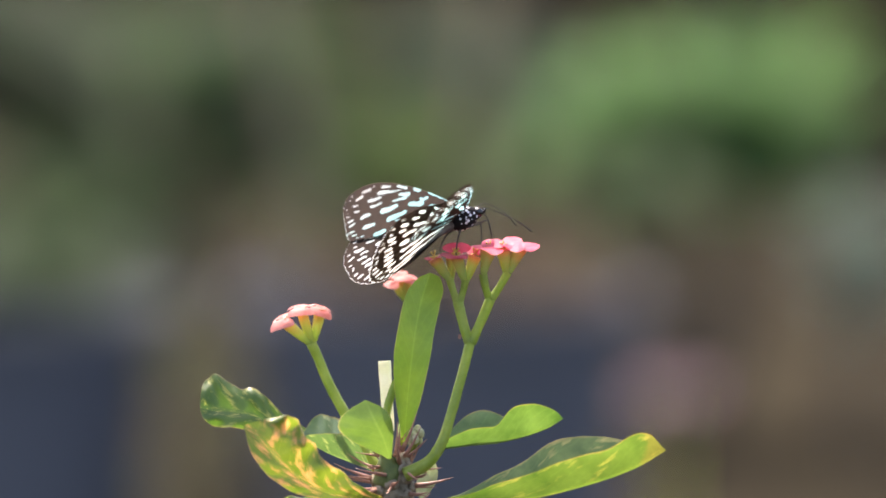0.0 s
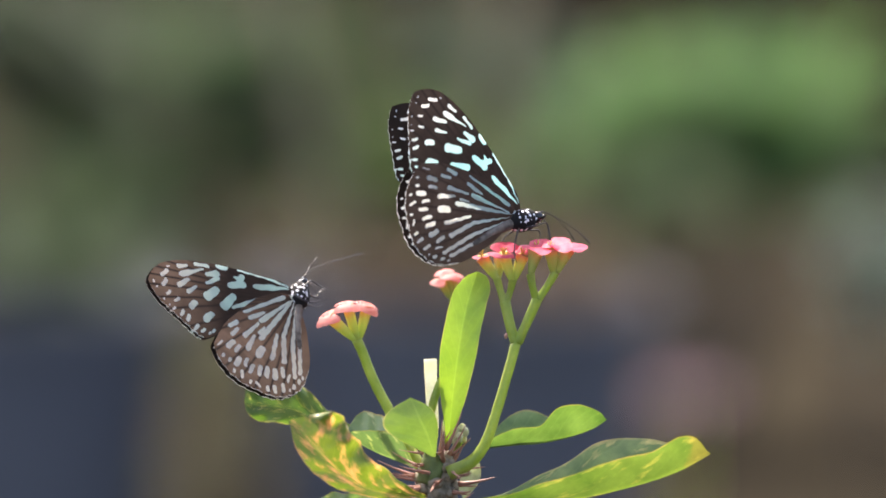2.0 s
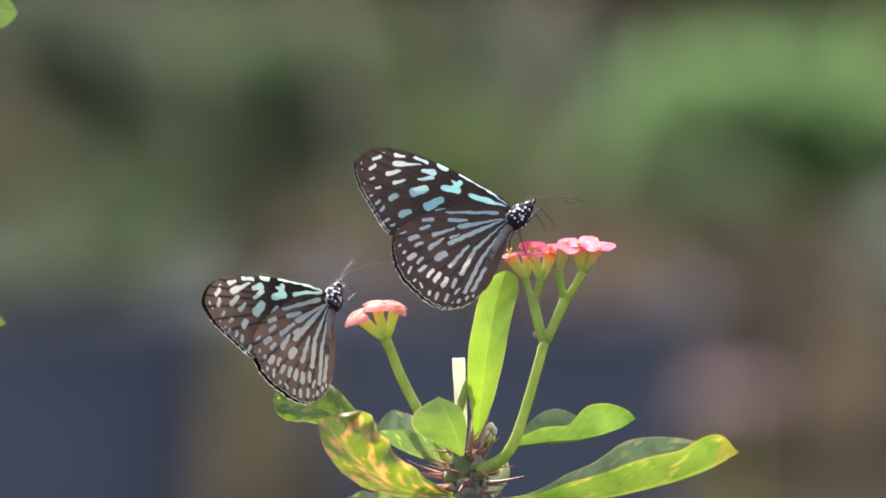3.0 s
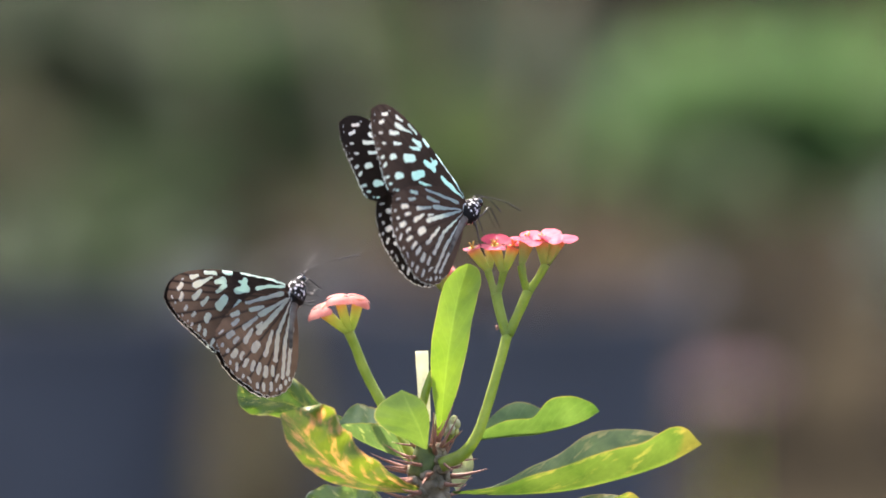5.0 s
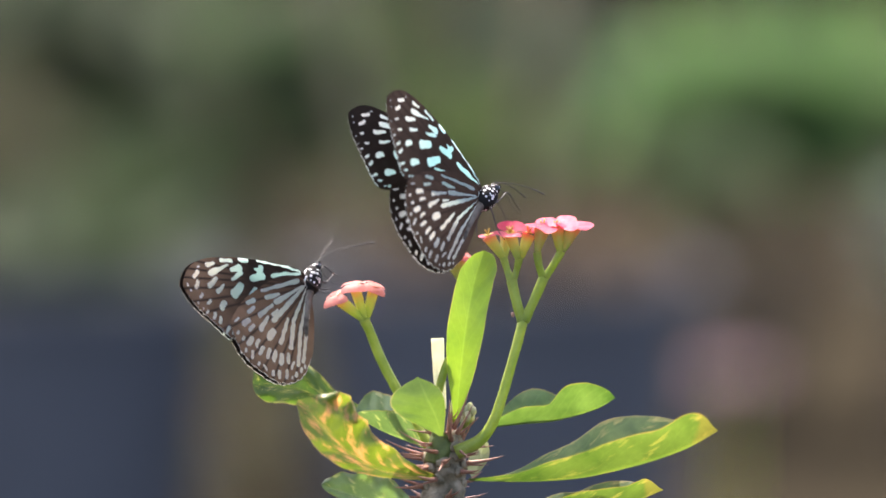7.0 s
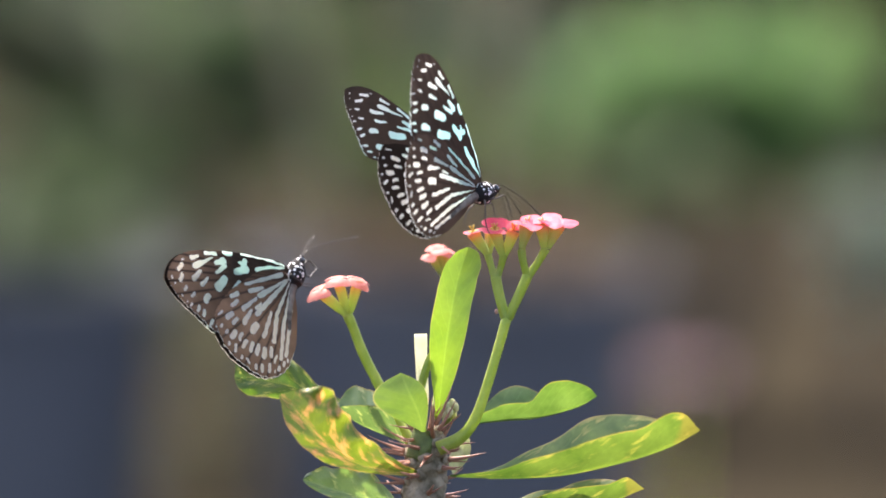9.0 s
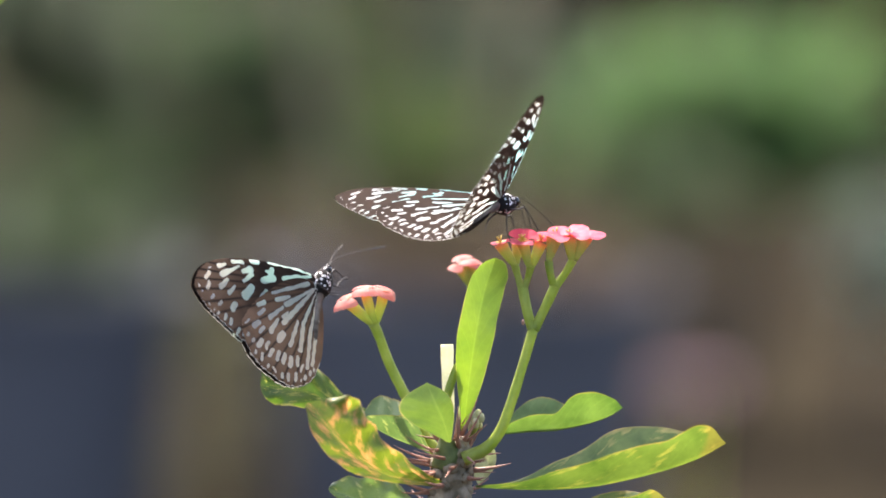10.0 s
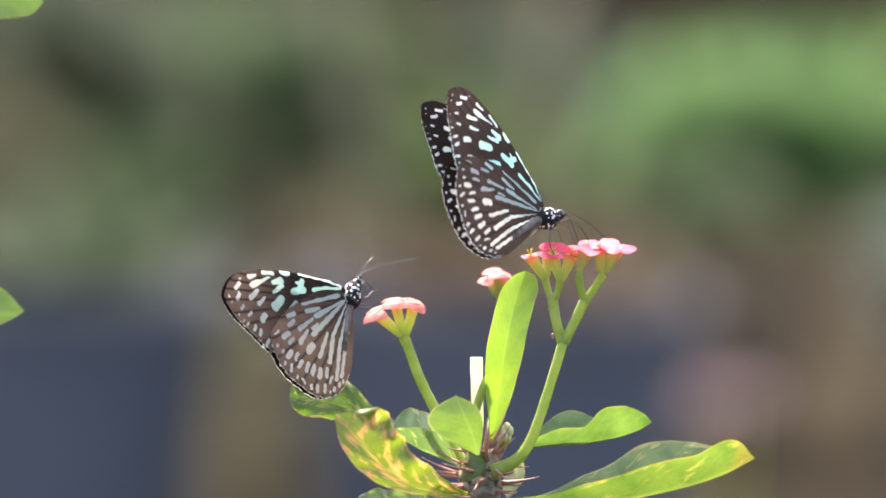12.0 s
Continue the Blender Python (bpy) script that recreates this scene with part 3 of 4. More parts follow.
stalk("peduncle", [(5.1, 6.8, -50.4), (7.6, 20.4, -35.4), (8.8, 31.3, -18.2), (7.4, 35.9, -12.0)], [1.9, 1.7, 1.6, 1.5])
stalk("flower_branch", [(24.7, -6.1, -20.1), (23.0, -4.6, -14.7), (21.6, -2.9, -8.3)], [1.5, 1.45, 1.6])
stalk("flower_branch", [(25.2, -6.1, -20.0), (28.1, -5.5, -13.7), (30.9, -4.8, -7.3)], [1.5, 1.35, 1.55])
stalk("flower_branch", [(21.4, -2.9, -8.5), (20.3, -1.6, -5.4), (19.2, -1.2, -1.8)], [1.2, 0.95, 1.15])
stalk("flower_branch", [(21.9, -2.9, -8.5), (23.0, -2.6, -5.4), (23.8, -3.2, -1.8)], [1.2, 0.95, 1.15])
stalk("flower_branch", [(30.6, -4.8, -7.3), (29.5, -5.4, -3.8), (28.8, -5.0, 0.1)], [1.2, 1.05, 1.25])
stalk("flower_branch", [(31.2, -4.8, -7.3), (33.8, -4.4, -3.5), (36.0, -4.0, 0.4)], [1.25, 1.05, 1.3])
plant_part("joint_scale", ball((21.9, -6.9, -17.9), (0.5, 0.4, 0.8)), M_THORN, "dry brown scale at a fork")
plant_part("leaf_stalk", tube([(0.4, -3.3, -40.9), (1.2, -2.9, -37.6), (2.4, -2.5, -33.5), (3.0, -1.3, -31.2)], [1.2, 1.3, 1.1, 0.6], n=14, sides=10), M_STALK)


def flower(cup_from, cup_to, width, face, spin, material, seed=0, droop=0.10, lift=(0.0, 0.0), mouth=2.1, stamens=True):
    """Cyathium: a green cup, two rounded pink bracts spread over it, small yellow glands between them."""
    a, b = Vector(cup_from), Vector(cup_to)
    cup = plant_part("flower", tube([a, a.lerp(b, 0.35), a.lerp(b, 0.75), b], [0.85, 1.35, mouth * 0.86, mouth], n=14, sides=14, along=True), M_CUP)
    tagged(cup, "pink two-lobed flower on a green cup")
    up = Vector((face[0], face[2], face[1])).normalized()
    ex = (Vector((1, 0, 0)) - up * up.x).normalized()
    ey = up.cross(ex)
    fr = Matrix.Translation(UP + b * 0.001) @ Matrix((ex, ey, up)).transposed().to_4x4() @ Matrix.Rotation(radians(spin), 4, "Z")
    r = width * 0.5
    rn = random.Random(seed)
    for s in (0, 1):
        bm = bmesh.new()
        rows = []
        n, m = 12, 16
        for i in range(n + 1):
            t = i / n
            row = []
            half = r * 0.98 * math.sqrt(max(0.0, 1 - ((t - 0.52) / 0.50) ** 2)) + 0.10 * r * (1 - t)
            for k in range(m + 1):
                f = k / m * 2 - 1
                x = r * (0.02 + 1.0 * t)
                y = half * f
                q = math.hypot(x, y) / r
                z = 0.16 * r * math.sin(min(q, 1.2) * 1.9) - droop * r * q ** 2.4 + 0.055 * r * q * noise.noise(Vector((x * 0.55 + seed * 3.1 + s * 9, y * 0.55, 0.3)))
                z += 0.05 * r * abs(f) * t - 0.04 * r * math.exp(-(f * 5) ** 2) * t
                row.append(bm.verts.new(Vector((x, y, z)) * 0.001))
            rows.append(row)
        for p, q in zip(rows, rows[1:]):
            for k in range(m):
                bm.faces.new((p[k], p[k + 1], q[k + 1], q[k]))
        bm.normal_update()
        o = part("bract", bm, material, cup)
        o.matrix_basis = fr @ Matrix.Rotation(math.pi * s + rn.uniform(-0.10, 0.10), 4, "Z") @ Matrix.Rotation(-radians(lift[s]) - rn.uniform(0.0, 0.06), 4, "Y")
    bm = bmesh.new()
    for k in range(5):
        w = 2 * math.pi * k / 5 + 0.3
        bmesh.ops.create_uvsphere(bm, u_segments=8, v_segments=6, radius=1, matrix=Matrix.Translation(Vector((math.cos(w) * 0.9, math.sin(w) * 0.9, 0.4)) * 0.001) @ Matrix.Diagonal((0.0005, 0.0005, 0.00035, 1)))
    for k in range(4 if stamens else 0):
        w = 2 * math.pi * k / 4 + seed
        c = tube([(0, 0, 0.2), (math.cos(w) * 0.4, math.sin(w) * 0.4, 1.2), (math.cos(w) * 0.9, math.sin(w) * 0.9, rn.uniform(1.7, 2.5))], [0.2, 0.15, 0.2], n=5, sides=6)
        tmp = bpy.data.meshes.new("tmp")
        c.to_mesh(tmp)
        c.free()
        bm.from_mesh(tmp)
        bpy.data.meshes.remove(tmp)
    if stamens:
        o = part("flower_centre", bm, M_GLAND, cup, "yellow stamens and glands")
        o.matrix_basis = fr
    else:
        bm.free()
    return cup


flower((19.2, -1.2, -2.0), (14.8, -1.5, 4.4), 5.6, (-0.20, 1, -0.08), 0, M_PETAL, 1, 0.06, (4, 4), 2.0)
flower((19.6, 0.8, -1.9), (19.9, 4.5, 4.2), 6.5, (-0.05, 1, -0.15), 20, M_PETAL, 3, 0.10, (8, 8), 1.8)
flower((23.4, -3.2, -2.0), (21.1, -3.4, 5.5), 8.2, (-0.10, 1, -0.55), 75, M_PETAL, 2, 0.02, (10, 12), 2.0)
flower((24.1, -2.2, -2.1), (26.6, -1.5, 5.0), 7.0, (0.06, 1, 0.06), 70, M_PETAL, 4, 0.05, (45, 0), 2.0)
flower((28.9, -5.0, 0.1), (30.5, -3.3, 7.2), 9.6, (0.0, 1, -0.10), 30, M_PETAL, 5, 0.12, (22, 5), 2.5)
flower((35.5, -4.0, 0.1), (34.7, -4.3, 7.2), 12.2, (-0.05, 1, -0.28), 10, M_PETAL, 6, 0.04, (4, 4), 2.2)
flower((36.5, -4.0, 0.5), (39.5, -2.3, 7.1), 11.4, (0.10, 1, -0.12), -5, M_PETAL, 7, 0.04, (3, 6), 2.3)
flower((-21.5, 13.8, -22.1), (-29.8, 10.5, -14.4), 8.0, (-0.55, 1, -0.40), 80, M_PETAL_PALE, 8, 0.34, (-4, -4), 2.0, False)
flower((-21.2, 13.8, -21.8), (-24.3, 11.2, -11.2), 7.6, (-0.08, 1, -0.30), 95, M_PETAL_PALE, 9, 0.34, (-2, -2), 1.8, False)
flower((-20.7, 14.8, -21.9), (-18.3, 13.2, -11.6), 7.4, (0.36, 1, -0.30), 84, M_PETAL_PALE, 10, 0.34, (-4, -4), 1.9, False)
flower((7.1, 35.9, -12.4), (3.6, 35.0, -6.2), 6.6, (-0.45, 1, -0.45), 35, M_PETAL_PALE, 11, 0.22, (6, 6), 1.9, False)
flower((7.0, 35.9, -12.2), (5.4, 34.6, -4.6), 6.8, (-0.05, 1, -0.35), 120, M_PETAL_PALE, 12, 0.25, (8, 6), 1.8, False)
flower((7.1, 35.9, -12.3), (7.4, 35.0, -5.4), 6.4, (0.30, 1, -0.30), 75, M_PETAL_PALE, 13, 0.25, (6, 4), 1.8, False)

# leaves: midrib, then for each half its direction and its widths from base to tip
LEAF_COUNT = itertools.count()


def leaf(label, material, rib, dir_a, wa, dir_b, wb, wave, **more):
    seed = next(LEAF_COUNT) * 3 + 1
    return plant_part("leaf", leaf_mesh(rib, dir_a, dir_b, wa, wb, wave, seed=seed, **more), material, label)


leaf("broad upright fresh green leaf", M_LEAF_BRIGHT, [(5.6, -5.1, -48.5), (6.6, -4.8, -36.4), (8.2, -4.4, -22.5), (10.5, -2.0, -9.5), (13.5, 1.0, -0.1)],
     (-1, 0.0, -0.30), (0.8, 2.0, 3.4, 4.6, 5.3, 5.3, 5.1, 4.8, 2.6), (1, 0, -0.35), (0.8, 2.3, 3.8, 4.8, 5.3, 5.4, 5.6, 5.3, 3.0), 0.03)
leaf("short broad green leaf", M_LEAF_MID, [(1.3, -15.5, -52.2), (-0.4, -16.9, -46.1), (-3.2, -17.3, -40.2), (-5.7, -15.7, -35.0)],
     (-1, 0.0, -0.25), (0.7, 4.3, 7.9, 10.5, 11.5, 10.5, 8.2, 4.6, 0.3), (1, 0.05, -0.1), (0.5, 1.3, 2.1, 3.1, 4.1, 4.8, 4.8, 3.4, 0.3), 0.02)
leaf("bluish green leaf folded along its rib", M_LEAF_BLUE, [(-4.0, -0.0, -57.8), (-10.3, 3.2, -55.7), (-16.9, 5.5, -53.2), (-24.8, 6.9, -48.8)],
     (0.1, 1, -0.45), (1.0, 4.9, 7.5, 8.2, 7.2, 5.6, 3.3, 0.5), (0.1, 1, 0.85), (0.7, 3.3, 7.2, 9.5, 10.2, 9.8, 7.5, 0.7), 0.05)
leaf("yellowing wrinkled leaf with tan patches", M_LEAF_YELLOW, [(1.6, -10.9, -65.7), (-10.2, -19.7, -63.0), (-18.4, -25.4, -60.0), (-25.0, -29.0, -55.6), (-30.7, -31.4, -50.1), (-35.7, -31.8, -44.4), (-40.6, -30.4, -40.2)],
     (0.58, 0.81, 0.25), (0.7, 4.6, 7.5, 9.4, 11.4, 12.0, 11.6), (-0.55, -0.84, -0.5), (0.5, 1.3, 2.5, 4.3, 5.1, 4.6, 0.3), 0.16, turn_a=(0.96, 0.24, 0.2), ruffle=2.0)
leaf("curled green leaf with a waved rim", M_LEAF_RIM, [(-17.0, 8.8, -50.3), (-27.0, 11.2, -46.9), (-34.5, 13.4, -44.5), (-42.0, 15.7, -42.4), (-49.5, 17.7, -42.0), (-54.2, 18.8, -41.4)],
     (0, 1, 0.5), (0.5, 1.3, 2.0, 3.0, 4.6, 6.8, 7.8, 6.5, 7.6, 9.4, 9.6, 8.6, 6.0), (0, -1, -0.3), (0.5, 1.0, 1.3, 1.6, 2.3, 3.3, 3.9, 4.5, 4.7, 4.7, 4.4, 3.4, 2.0), 0.20, cup=0.16)
leaf("green leaf folded along its rib", M_LEAF, [(13.5, -1.4, -51.9), (24.3, 4.0, -51.4), (32.8, 8.0, -51.2), (41.1, 11.0, -49.7), (47.7, 13.0, -47.6), (52.4, 14.0, -44.8)],
     (0, 1, -0.5), (0.8, 3.3, 5.1, 5.4, 5.6, 9.8, 10.3, 8.9, 6.6, 3.9, 0.3), (0, 1, 0.66), (0.7, 4.9, 8.5, 9.4, 8.2, 5.7, 4.9, 4.1, 3.0, 1.6, 0.3), 0.03)
leaf("long green leaf with a browned tip", M_LEAF_TIP, [(9.2, -11.9, -65.7), (24.1, -15.9, -65.5), (40.3, -19.8, -64.0), (56.4, -24.4, -59.8), (70.7, -27.8, -54.5), (80.5, -30.2, -48.6)],
     (0, 1, -0.5), (0.7, 1.6, 3.0, 5.9, 7.5, 9.4, 9.8, 9.2, 10.7, 7.9, 0.5), (0, 1, 0.62), (0.5, 1.3, 3.6, 7.5, 10.3, 14.0, 13.6, 11.2, 7.4, 4.1, 0.3), 0.03)
leaf("spotted green leaf", M_LEAF_TIP, [(14.8, -5.4, -79.8), (32.8, -8.2, -77.8), (50.6, -11.8, -74.4), (65.5, -13.2, -68.2)],
     (0, 1, -0.4), (0.5, 2.5, 4.6, 6.2, 7.5, 7.2, 6.1, 5.9, 0.5), (0, 1, 0.8), (0.5, 3.0, 4.9, 6.6, 6.9, 7.9, 6.6, 3.6, 0.3), 0.05)
leaf("bluish spotted leaf", M_LEAF_BLUE, [(-5.0, -11.0, -75.5), (-14.9, -15.6, -72.2), (-24.8, -19.3, -68.9), (-33.3, -20.0, -66.0)],
     (0.2, 1, 0.3), (0.5, 4.0, 6.8, 7.8, 7.4, 6.0, 4.4, 2.4), (-0.3, -1, -0.3), (0.5, 1.2, 1.9, 2.4, 2.4, 2.2, 1.6, 0.8), 0.22, cup=0.2, ruffle=0.9)
leaf("small pale leaf lit from behind", M_LEAF_PALE, [(10.5, -0.9, -66.3), (12.2, 1.5, -62.1), (13.2, 2.9, -58.1), (13.1, 3.4, -53.5)],
     (-0.98, 0.1, -0.3), (0.5, 2.3, 3.1, 3.3, 3.0, 2.1, 1.3, 0.2), (0.98, 0.1, -0.3), (0.3, 1.5, 2.3, 2.5, 2.3, 1.8, 1.1, 0.2), 0.03)
plant_part("cut_stalk", tube([(1.2, -1.7, -46.0), (0.7, -1.2, -38.0), (0.3, -0.6, -31.2), (0.0, 0.0, -25.6)], [1.6, 1.75, 1.85, 1.9], n=16, sides=14, bumpy=0.08), M_CUT, "pale cut-off stalk lit by the sun")

# buds between the leaf bases
for c, s in (((8.0, -7.9, -46.1), 1.5), ((9.5, -6.8, -45.4), 1.6), ((10.5, -8.8, -45.8), 1.2), ((8.8, -10.0, -47.3), 1.4), ((7.6, -8.1, -48.4), 1.2), ((10.1, -5.1, -48.4), 1.1)):
    plant_part("bud", ball(c, (s * 0.8, s * 0.8, s * 1.2)), M_BUD)
    plant_part("bud_stalk", tube([(7.2, -5.5, -52.4), (Vector((7.3, -5.4, -51.3)) + Vector(c)) / 2, c], [0.9, 0.7, 0.6], n=8, sides=8), M_STALK)

# ---- neighbouring plant at the side ----
side_base = Vector(((-165.1, 59.7, -6.3)[0] * 0.001, (-165.1, 59.7, -6.3)[1] * 0.001, 0))
side_plant = thing("crown_of_thorns", side_base, "neighbouring green plant with upright leaves", "plant")
for name, bm, mat in (
    ("stem", tube([((-165.1, 59.7, -6.3)[0], (-165.1, 59.7, -6.3)[1], -800), (-164.2, 51.5, -83.6), (-162.5, 58.6, -16.2), (-160.8, 65.7, 51.2), (-160.0, 67.3, 66.4)], [8, 7, 6, 5, 3], n=60, sides=14, bumpy=0.3), M_STEM),
    ("leaf", leaf_mesh([(-162.0, 67.0, 63.0), (-150.1, 62.8, 69.5), (-140.4, 58.1, 71.4), (-131.8, 56.0, 70.2)], (0, 1, 0.3), (0, -1, -0.3), (0.7, 3.3, 5.3, 6.2, 6.2, 5.6, 4.3, 1.0), (0.7, 3.3, 5.3, 6.2, 6.4, 5.9, 4.6, 1.0), 0.05, seed=31), M_LEAF_MID),
    ("leaf", leaf_mesh([(-162.0, 57.6, -26.3), (-154.5, 52.7, -24.4), (-144.5, 47.9, -22.9), (-134.4, 46.0, -21.6)], (0, 1, 0.3), (0, -1, -0.3), (0.7, 3.3, 6.6, 9.2, 9.8, 8.2, 4.9, 0.3), (0.7, 2.3, 3.9, 4.9, 4.9, 3.9, 2.3, 0.3), 0.05, seed=32), M_LEAF_MID),
):
    for v in bm.verts:
        v.co += ROOT - side_base
    part(name, bm, mat, side_plant)


# ---- butterflies ----
# wing edges from base to apex, in mm forward and outward
FORE_LEAD = [(3.0, 0.2), (4.9, 5.0), (5.0, 12.2), (5.3, 17.9), (5.1, 23.4), (4.8, 28.8), (4.1, 34.0), (2.9, 39.0), (1.3, 42.8), (-0.9, 45.4), (-3.5, 46.9), (-5.9, 47.6)]
FORE_TRAIL = [(-1.0, 0.3), (-4.1, 4.7), (-9.1, 12.2), (-14.8, 20.4), (-19.0, 26.5), (-20.2, 29.2), (-19.1, 32.1), (-16.4, 36.1), (-14.1, 39.7), (-11.4, 43.5), (-8.2, 46.4), (-5.9, 47.6)]
HIND_LEAD = [(1.2, 0.5), (1.5, 6.0), (-1.1, 12.7), (-5.5, 18.0), (-11.6, 24.2), (-18.5, 28.2)]
HIND_TRAIL = [(-1.5, -0.5), (-6.0, -1.9), (-10.6, -2.7), (-19.0, -3.0), (-23.4, -2.1), (-27.5, -0.6), (-30.2, 1.6), (-31.9, 4.4), (-32.8, 7.6), (-32.7, 11.3), (-31.4, 15.6), (-30.0, 19.5), (-27.3, 23.4), (-24.0, 26.1), (-21.0, 27.6), (-18.5, 28.2)]
# pale marks, each drawn out between two ends: forward, outward and half width at one end, then at the other
FORE_STREAKS = (
    (1.19, 38.13, 0.66, 2.1, 35.8, 0.5), (-1.07, 36.99, 0.99, 2.25, 30.31, 0.25), (3.4, 32.75, 0.58, 3.67, 28.8, 0.5), (4.67, 25.59, 0.83, 4.66, 23.16, 0.83),
    (0.99, 28.75, 0.75, 1.99, 25.91, 0.99), (-1.99, 28.92, 0.41, 0.31, 25.8, 0.83), (-0.73, 21.6, 0.85, 0.5, 17.5, 1.15), (0.6, 18.7, 1.1, 3.1, 17.7, 0.85),
    (2.3, 20.2, 0.35, 2.0, 18.6, 0.8), (5.32, 18.85, 0.66, 5.16, 10.77, 0.53), (5.16, 10.77, 0.53, 3.85, 2.68, 0.17), (1.03, 13.35, 0.75, 2.0, 8.82, 0.99),
    (2.0, 8.82, 0.99, 3.32, 2.6, 0.17),
)
FORE_SPOTS = (
    (-2.92, 43.11, 0.66, -1.28, 41.9, 0.66), (-6.19, 42.75, 0.58, -4.41, 41.98, 0.58), (-4.82, 37.51, 0.83, -2.54, 35.13, 0.66), (-6.27, 34.55, 0.75, -4.07, 32.32, 0.41),
    (-11.04, 33.44, 0.99, -9.64, 32.66, 0.99), (-13.72, 28.56, 1.16, -11.93, 27.06, 0.91), (-6.18, 28.48, 1.41, -3.59, 25.88, 1.16), (-7.93, 22.95, 1.49, -4.28, 20.52, 1.16),
)
FORE_DOTS = (
    (-8.89, 41.38, 0.41, -8.03, 40.52, 0.41), (-10.5, 38.72, 0.41, -9.55, 37.71, 0.41), (-13.25, 39.17, 0.33, -12.63, 38.75, 0.33), (-14.32, 36.6, 0.5, -13.24, 36.03, 0.5),
    (-15.63, 34.45, 0.55, -14.33, 34.18, 0.58), (-17.53, 31.64, 0.5, -16.76, 31.29, 0.5), (-18.61, 32.2, 0.33, -18.15, 32.07, 0.33), (-18.16, 29.65, 0.5, -17.54, 29.23, 0.5),
    (-5.89, 45.68, 0.28, -5.58, 45.84, 0.28), (-7.54, 44.85, 0.25, -7.31, 44.78, 0.25), (-10.9, 42.22, 0.23, -10.67, 42.15, 0.23), (-12.45, 40.51, 0.23, -12.22, 40.44, 0.23),
    (0.18, 41.7, 0.23, 0.42, 41.27, 0.23),
)
HIND_STREAKS = (
    (-6.53, 17.44, 0.41, 0.31, 4.15, 0.66), (1.7, 1.87, 0.66, 0.49, 0.92, 0.66), (-8.27, 15.69, 0.7, -5.94, 11.29, 0.5), (-8.69, 12.18, 0.83, -0.75, 2.17, 0.25),
    (-14.38, 17.9, 0.75, -9.92, 13.43, 0.5), (-12.81, 13.14, 0.5, -10.74, 11.38, 0.33), (-14.48, 12.71, 0.83, -6.58, 6.38, 0.66), (-6.58, 6.38, 0.66, -0.05, 1.22, 0.17),
    (-18.4, 17.26, 0.83, -14.12, 14.9, 0.41), (-20.04, 13.9, 1.16, -18.06, 12.65, 1.08), (-20.61, 9.59, 0.75, -12.69, 7.51, 0.5), (-21.04, 5.71, 0.83, -12.67, 5.31, 0.66),
    (-12.67, 5.31, 0.66, -1.27, 1.0, 0.17), (-25.41, 2.51, 0.66, -14.78, 2.46, 0.66), (-14.78, 2.46, 0.66, -2.34, 0.49, 0.2), (-24.03, 0.61, 0.66, -9.27, -0.06, 0.53),
    (-9.27, -0.06, 0.53, -3.47, -0.23, 0.25),
)
HIND_SPOTS = (
    (-11.75, 22.29, 0.75, -10.29, 20.24, 0.66), (-14.41, 21.93, 0.58, -12.49, 20.09, 0.53), (-18.6, 23.4, 0.91, -17.15, 22.08, 0.91), (-19.73, 21.21, 0.58, -18.12, 19.96, 0.58),
    (-23.98, 21.36, 0.83, -22.45, 20.26, 0.83), (-24.1, 18.37, 0.58, -22.2, 18.0, 0.58), (-25.84, 16.98, 0.66, -24.01, 16.03, 0.66), (-26.19, 14.06, 0.66, -24.06, 13.62, 0.66),
    (-26.47, 11.73, 0.75, -24.05, 11.43, 0.75), (-26.76, 9.02, 0.83, -24.4, 8.87, 0.83), (-25.67, 6.24, 0.66, -23.55, 6.53, 0.66), (-27.25, 4.93, 0.41, -25.35, 4.2, 0.41),
)
HIND_DOTS = (
    (-21.96, 25.45, 0.5, -21.51, 25.3, 0.5), (-23.16, 23.41, 0.5, -22.7, 23.26, 0.5), (-26.49, 22.17, 0.41, -26.03, 22.02, 0.41), (-27.83, 19.69, 0.5, -26.24, 19.54, 0.5),
    (-29.32, 17.14, 0.41, -28.87, 16.99, 0.41), (-29.08, 15.24, 0.41, -30.06, 14.22, 0.41), (-30.94, 11.6, 0.58, -30.19, 11.59, 0.58), (-31.15, 9.11, 0.58, -29.56, 9.33, 0.58),
    (-30.37, 6.56, 0.58, -28.63, 6.48, 0.58), (-30.2, 4.44, 0.33, -29.75, 4.29, 0.33), (-29.05, 2.97, 0.58, -28.3, 2.97, 0.58), (-27.14, 1.13, 0.5, -26.39, 1.13, 0.5),
    (-25.54, -0.12, 0.41, -25.09, -0.26, 0.41), (-18.71, 26.83, 0.33, -17.41, 25.44, 0.33),
)
FORE_REAR = (
    (0.46, 5.1, 0.3, -3.7, 12.9, 0.9), (-3.7, 12.9, 0.9, -7.7, 20.2, 0.5), (-1.7, 3.3, 0.2, -6.0, 11.0, 0.6), (-6.0, 11.0, 0.6, -10.3, 18.4, 0.45),
    (-14.5, 21.6, 1.2, -12.9, 20.4, 1.2), (-17.4, 26.2, 0.45, -16.8, 25.8, 0.45), (-18.2, 27.4, 0.35, -17.8, 27.2, 0.35),
)
VEINS = (78, 83, 87.5, 91, 94.5, 98.5, 103.5, 108.5, 117.5, 126.5, 135.5, 144.5, 153, 160.5, 167.5, 174)


